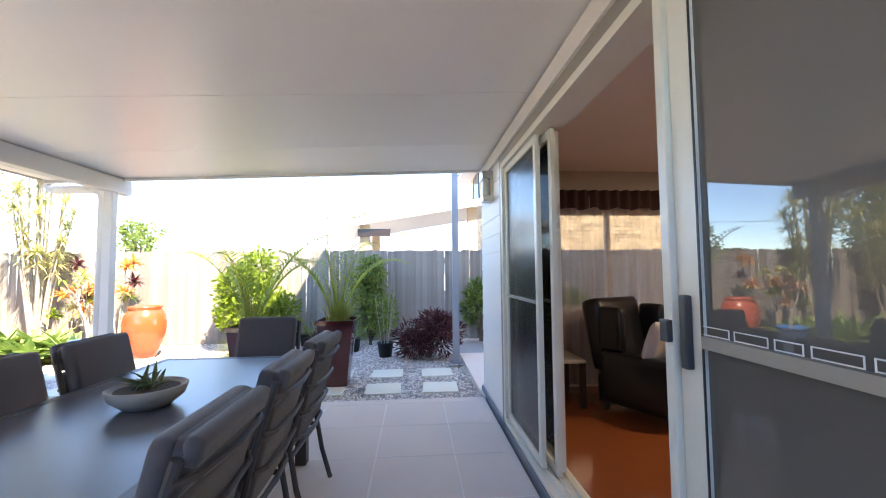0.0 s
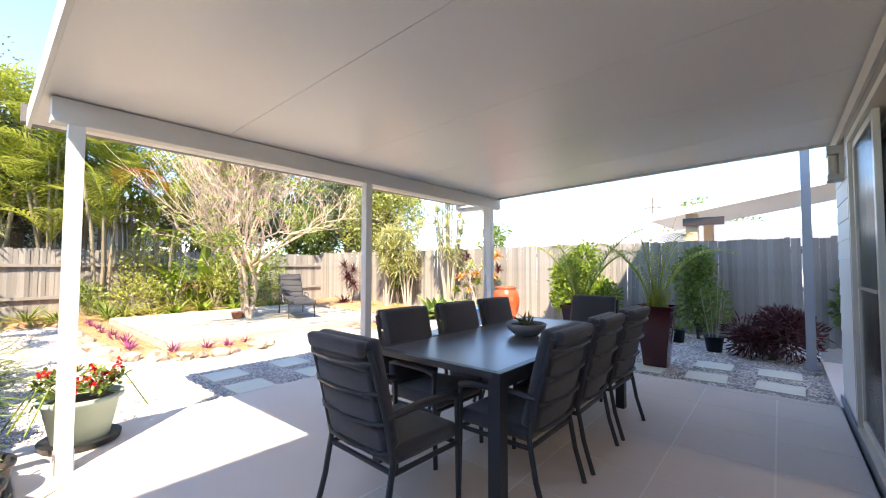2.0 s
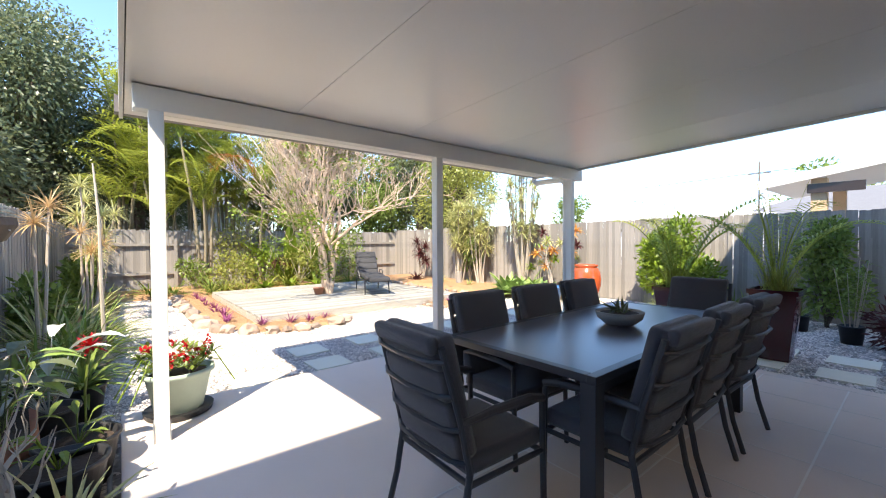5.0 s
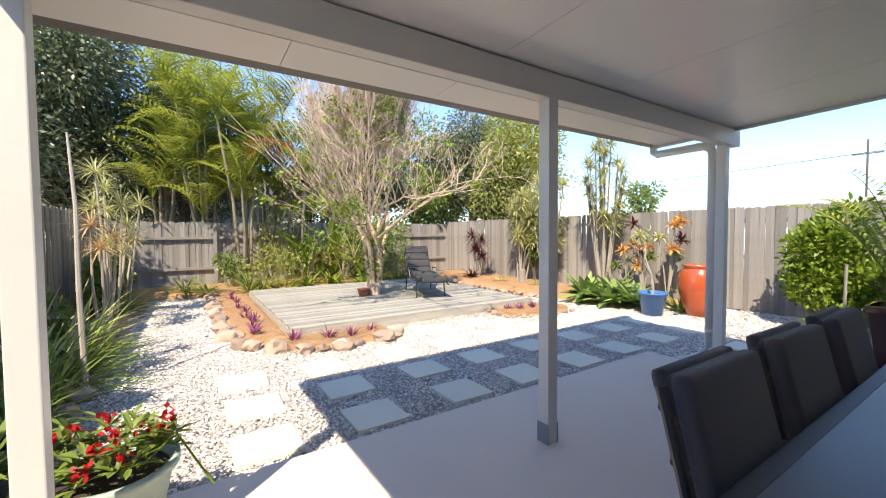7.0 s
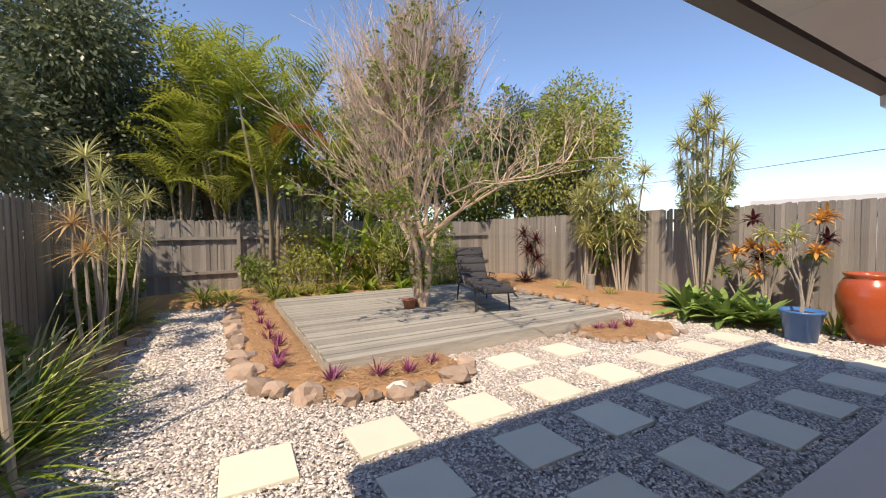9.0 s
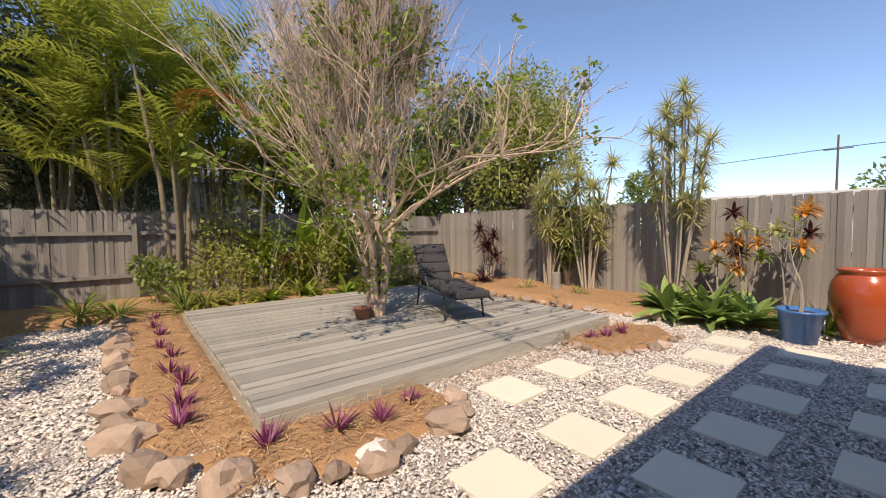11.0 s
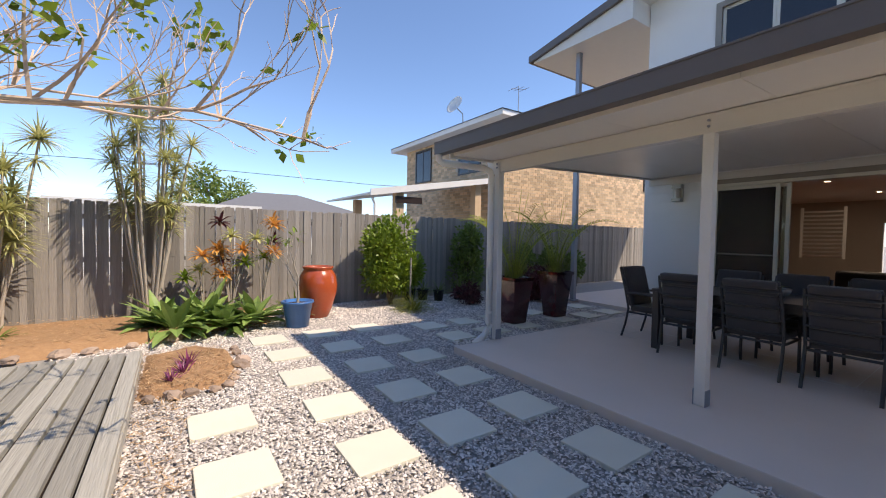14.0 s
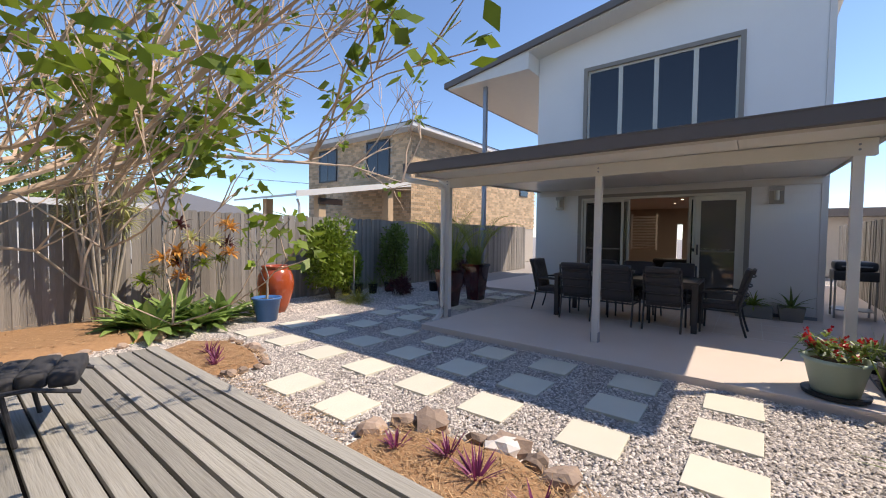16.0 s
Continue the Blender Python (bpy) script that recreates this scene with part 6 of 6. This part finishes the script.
part("roof", Shape().add([(-4.6, -4.6, 2.2), (5.6, -4.6, 2.2), (5.6, 5.6, 2.2), (-4.6, 5.6, 2.2), (-1, .5, 3.9), (1.5, .5, 3.9)], [(0, 1, 5, 4), (1, 2, 5), (2, 3, 4, 5), (3, 0, 4), (3, 2, 1, 0)]), "roofgrey", hr)
hr = thing("neighbour_roof", "pale low shed roof behind the fence", "house", (-7.5, 20, 0))
part("wall", Shape().box((-2.5, -2, G), (3, 2, 2.35)), "farwhite", hr)
part("roof", Shape().box((-2.9, -2.4, 2.35), (3.4, 2.4, 2.55), pose(0, 0, 0, 1.5, 0, 0)), "farwhite", hr)
hb2 = thing("neighbour_house", "white weatherboard house behind the trees", "house", (-23, 1.5, 0))
part("wall", Shape().box((-4, -6, G), (1, 4, 3.2)), "farwhite", hb2)
part("roof", Shape().add([(-4.6, -6.5, 3.2), (1.5, -6.5, 3.2), (1.5, 4.5, 3.2), (-4.6, 4.5, 3.2), (-1.5, -6.5, 4.8), (-1.5, 4.5, 4.8)], [(0, 4, 5, 3), (1, 2, 5, 4), (0, 1, 4), (2, 3, 5), (3, 2, 1, 0)]), "roofgrey", hb2)
# added out of view: its roof edge casts the straight shadow on the slab
sn = thing("south_house", "unseen two-storey block added beyond the side fence to shade the patio", "house", (0, 0, 0))
part("wall", Shape().box((0.8, -10, G), (6, -2.9, 5.9)), "render", sn)
part("roof", Shape().box((0.6, -10.2, 5.9), (6.2, -2.7, 6.05)), "roofgrey", sn)
ng = thing("neighbour_garage", "low pale garage with a dark flat roof beyond the side path", "garage", (14, -3.2, G))
part("wall", Shape().box((0, -6, 0), (6, 3.2, 2.5)), "mortar", ng)
part("roof", Shape().box((-.5, -6.4, 2.5), (6.5, 3.6, 2.85), bevel=.03), "fascia", ng)
pp_ = thing("power_pole", "distant timber power pole with wires", "pole", (-9.0, 42, G))
part("pole", Shape().tube([(0, 0, 0), (0, 0, 8.2)], [.09, .06], 8), "darkbark", pp_)
part("crossarm", Shape().box((-0.8, -.04, 7.12), (0.8, .04, 7.2)), "darkbark", pp_)
for dz in (7.25,):
    part("wire", Shape().tube([(-40, 4, dz + .3), (-20, 2, dz - .3), (0, 0, dz), (20, -2, dz - .3), (40, -4, dz + .2)], .025, 4), "blackpot", pp_)
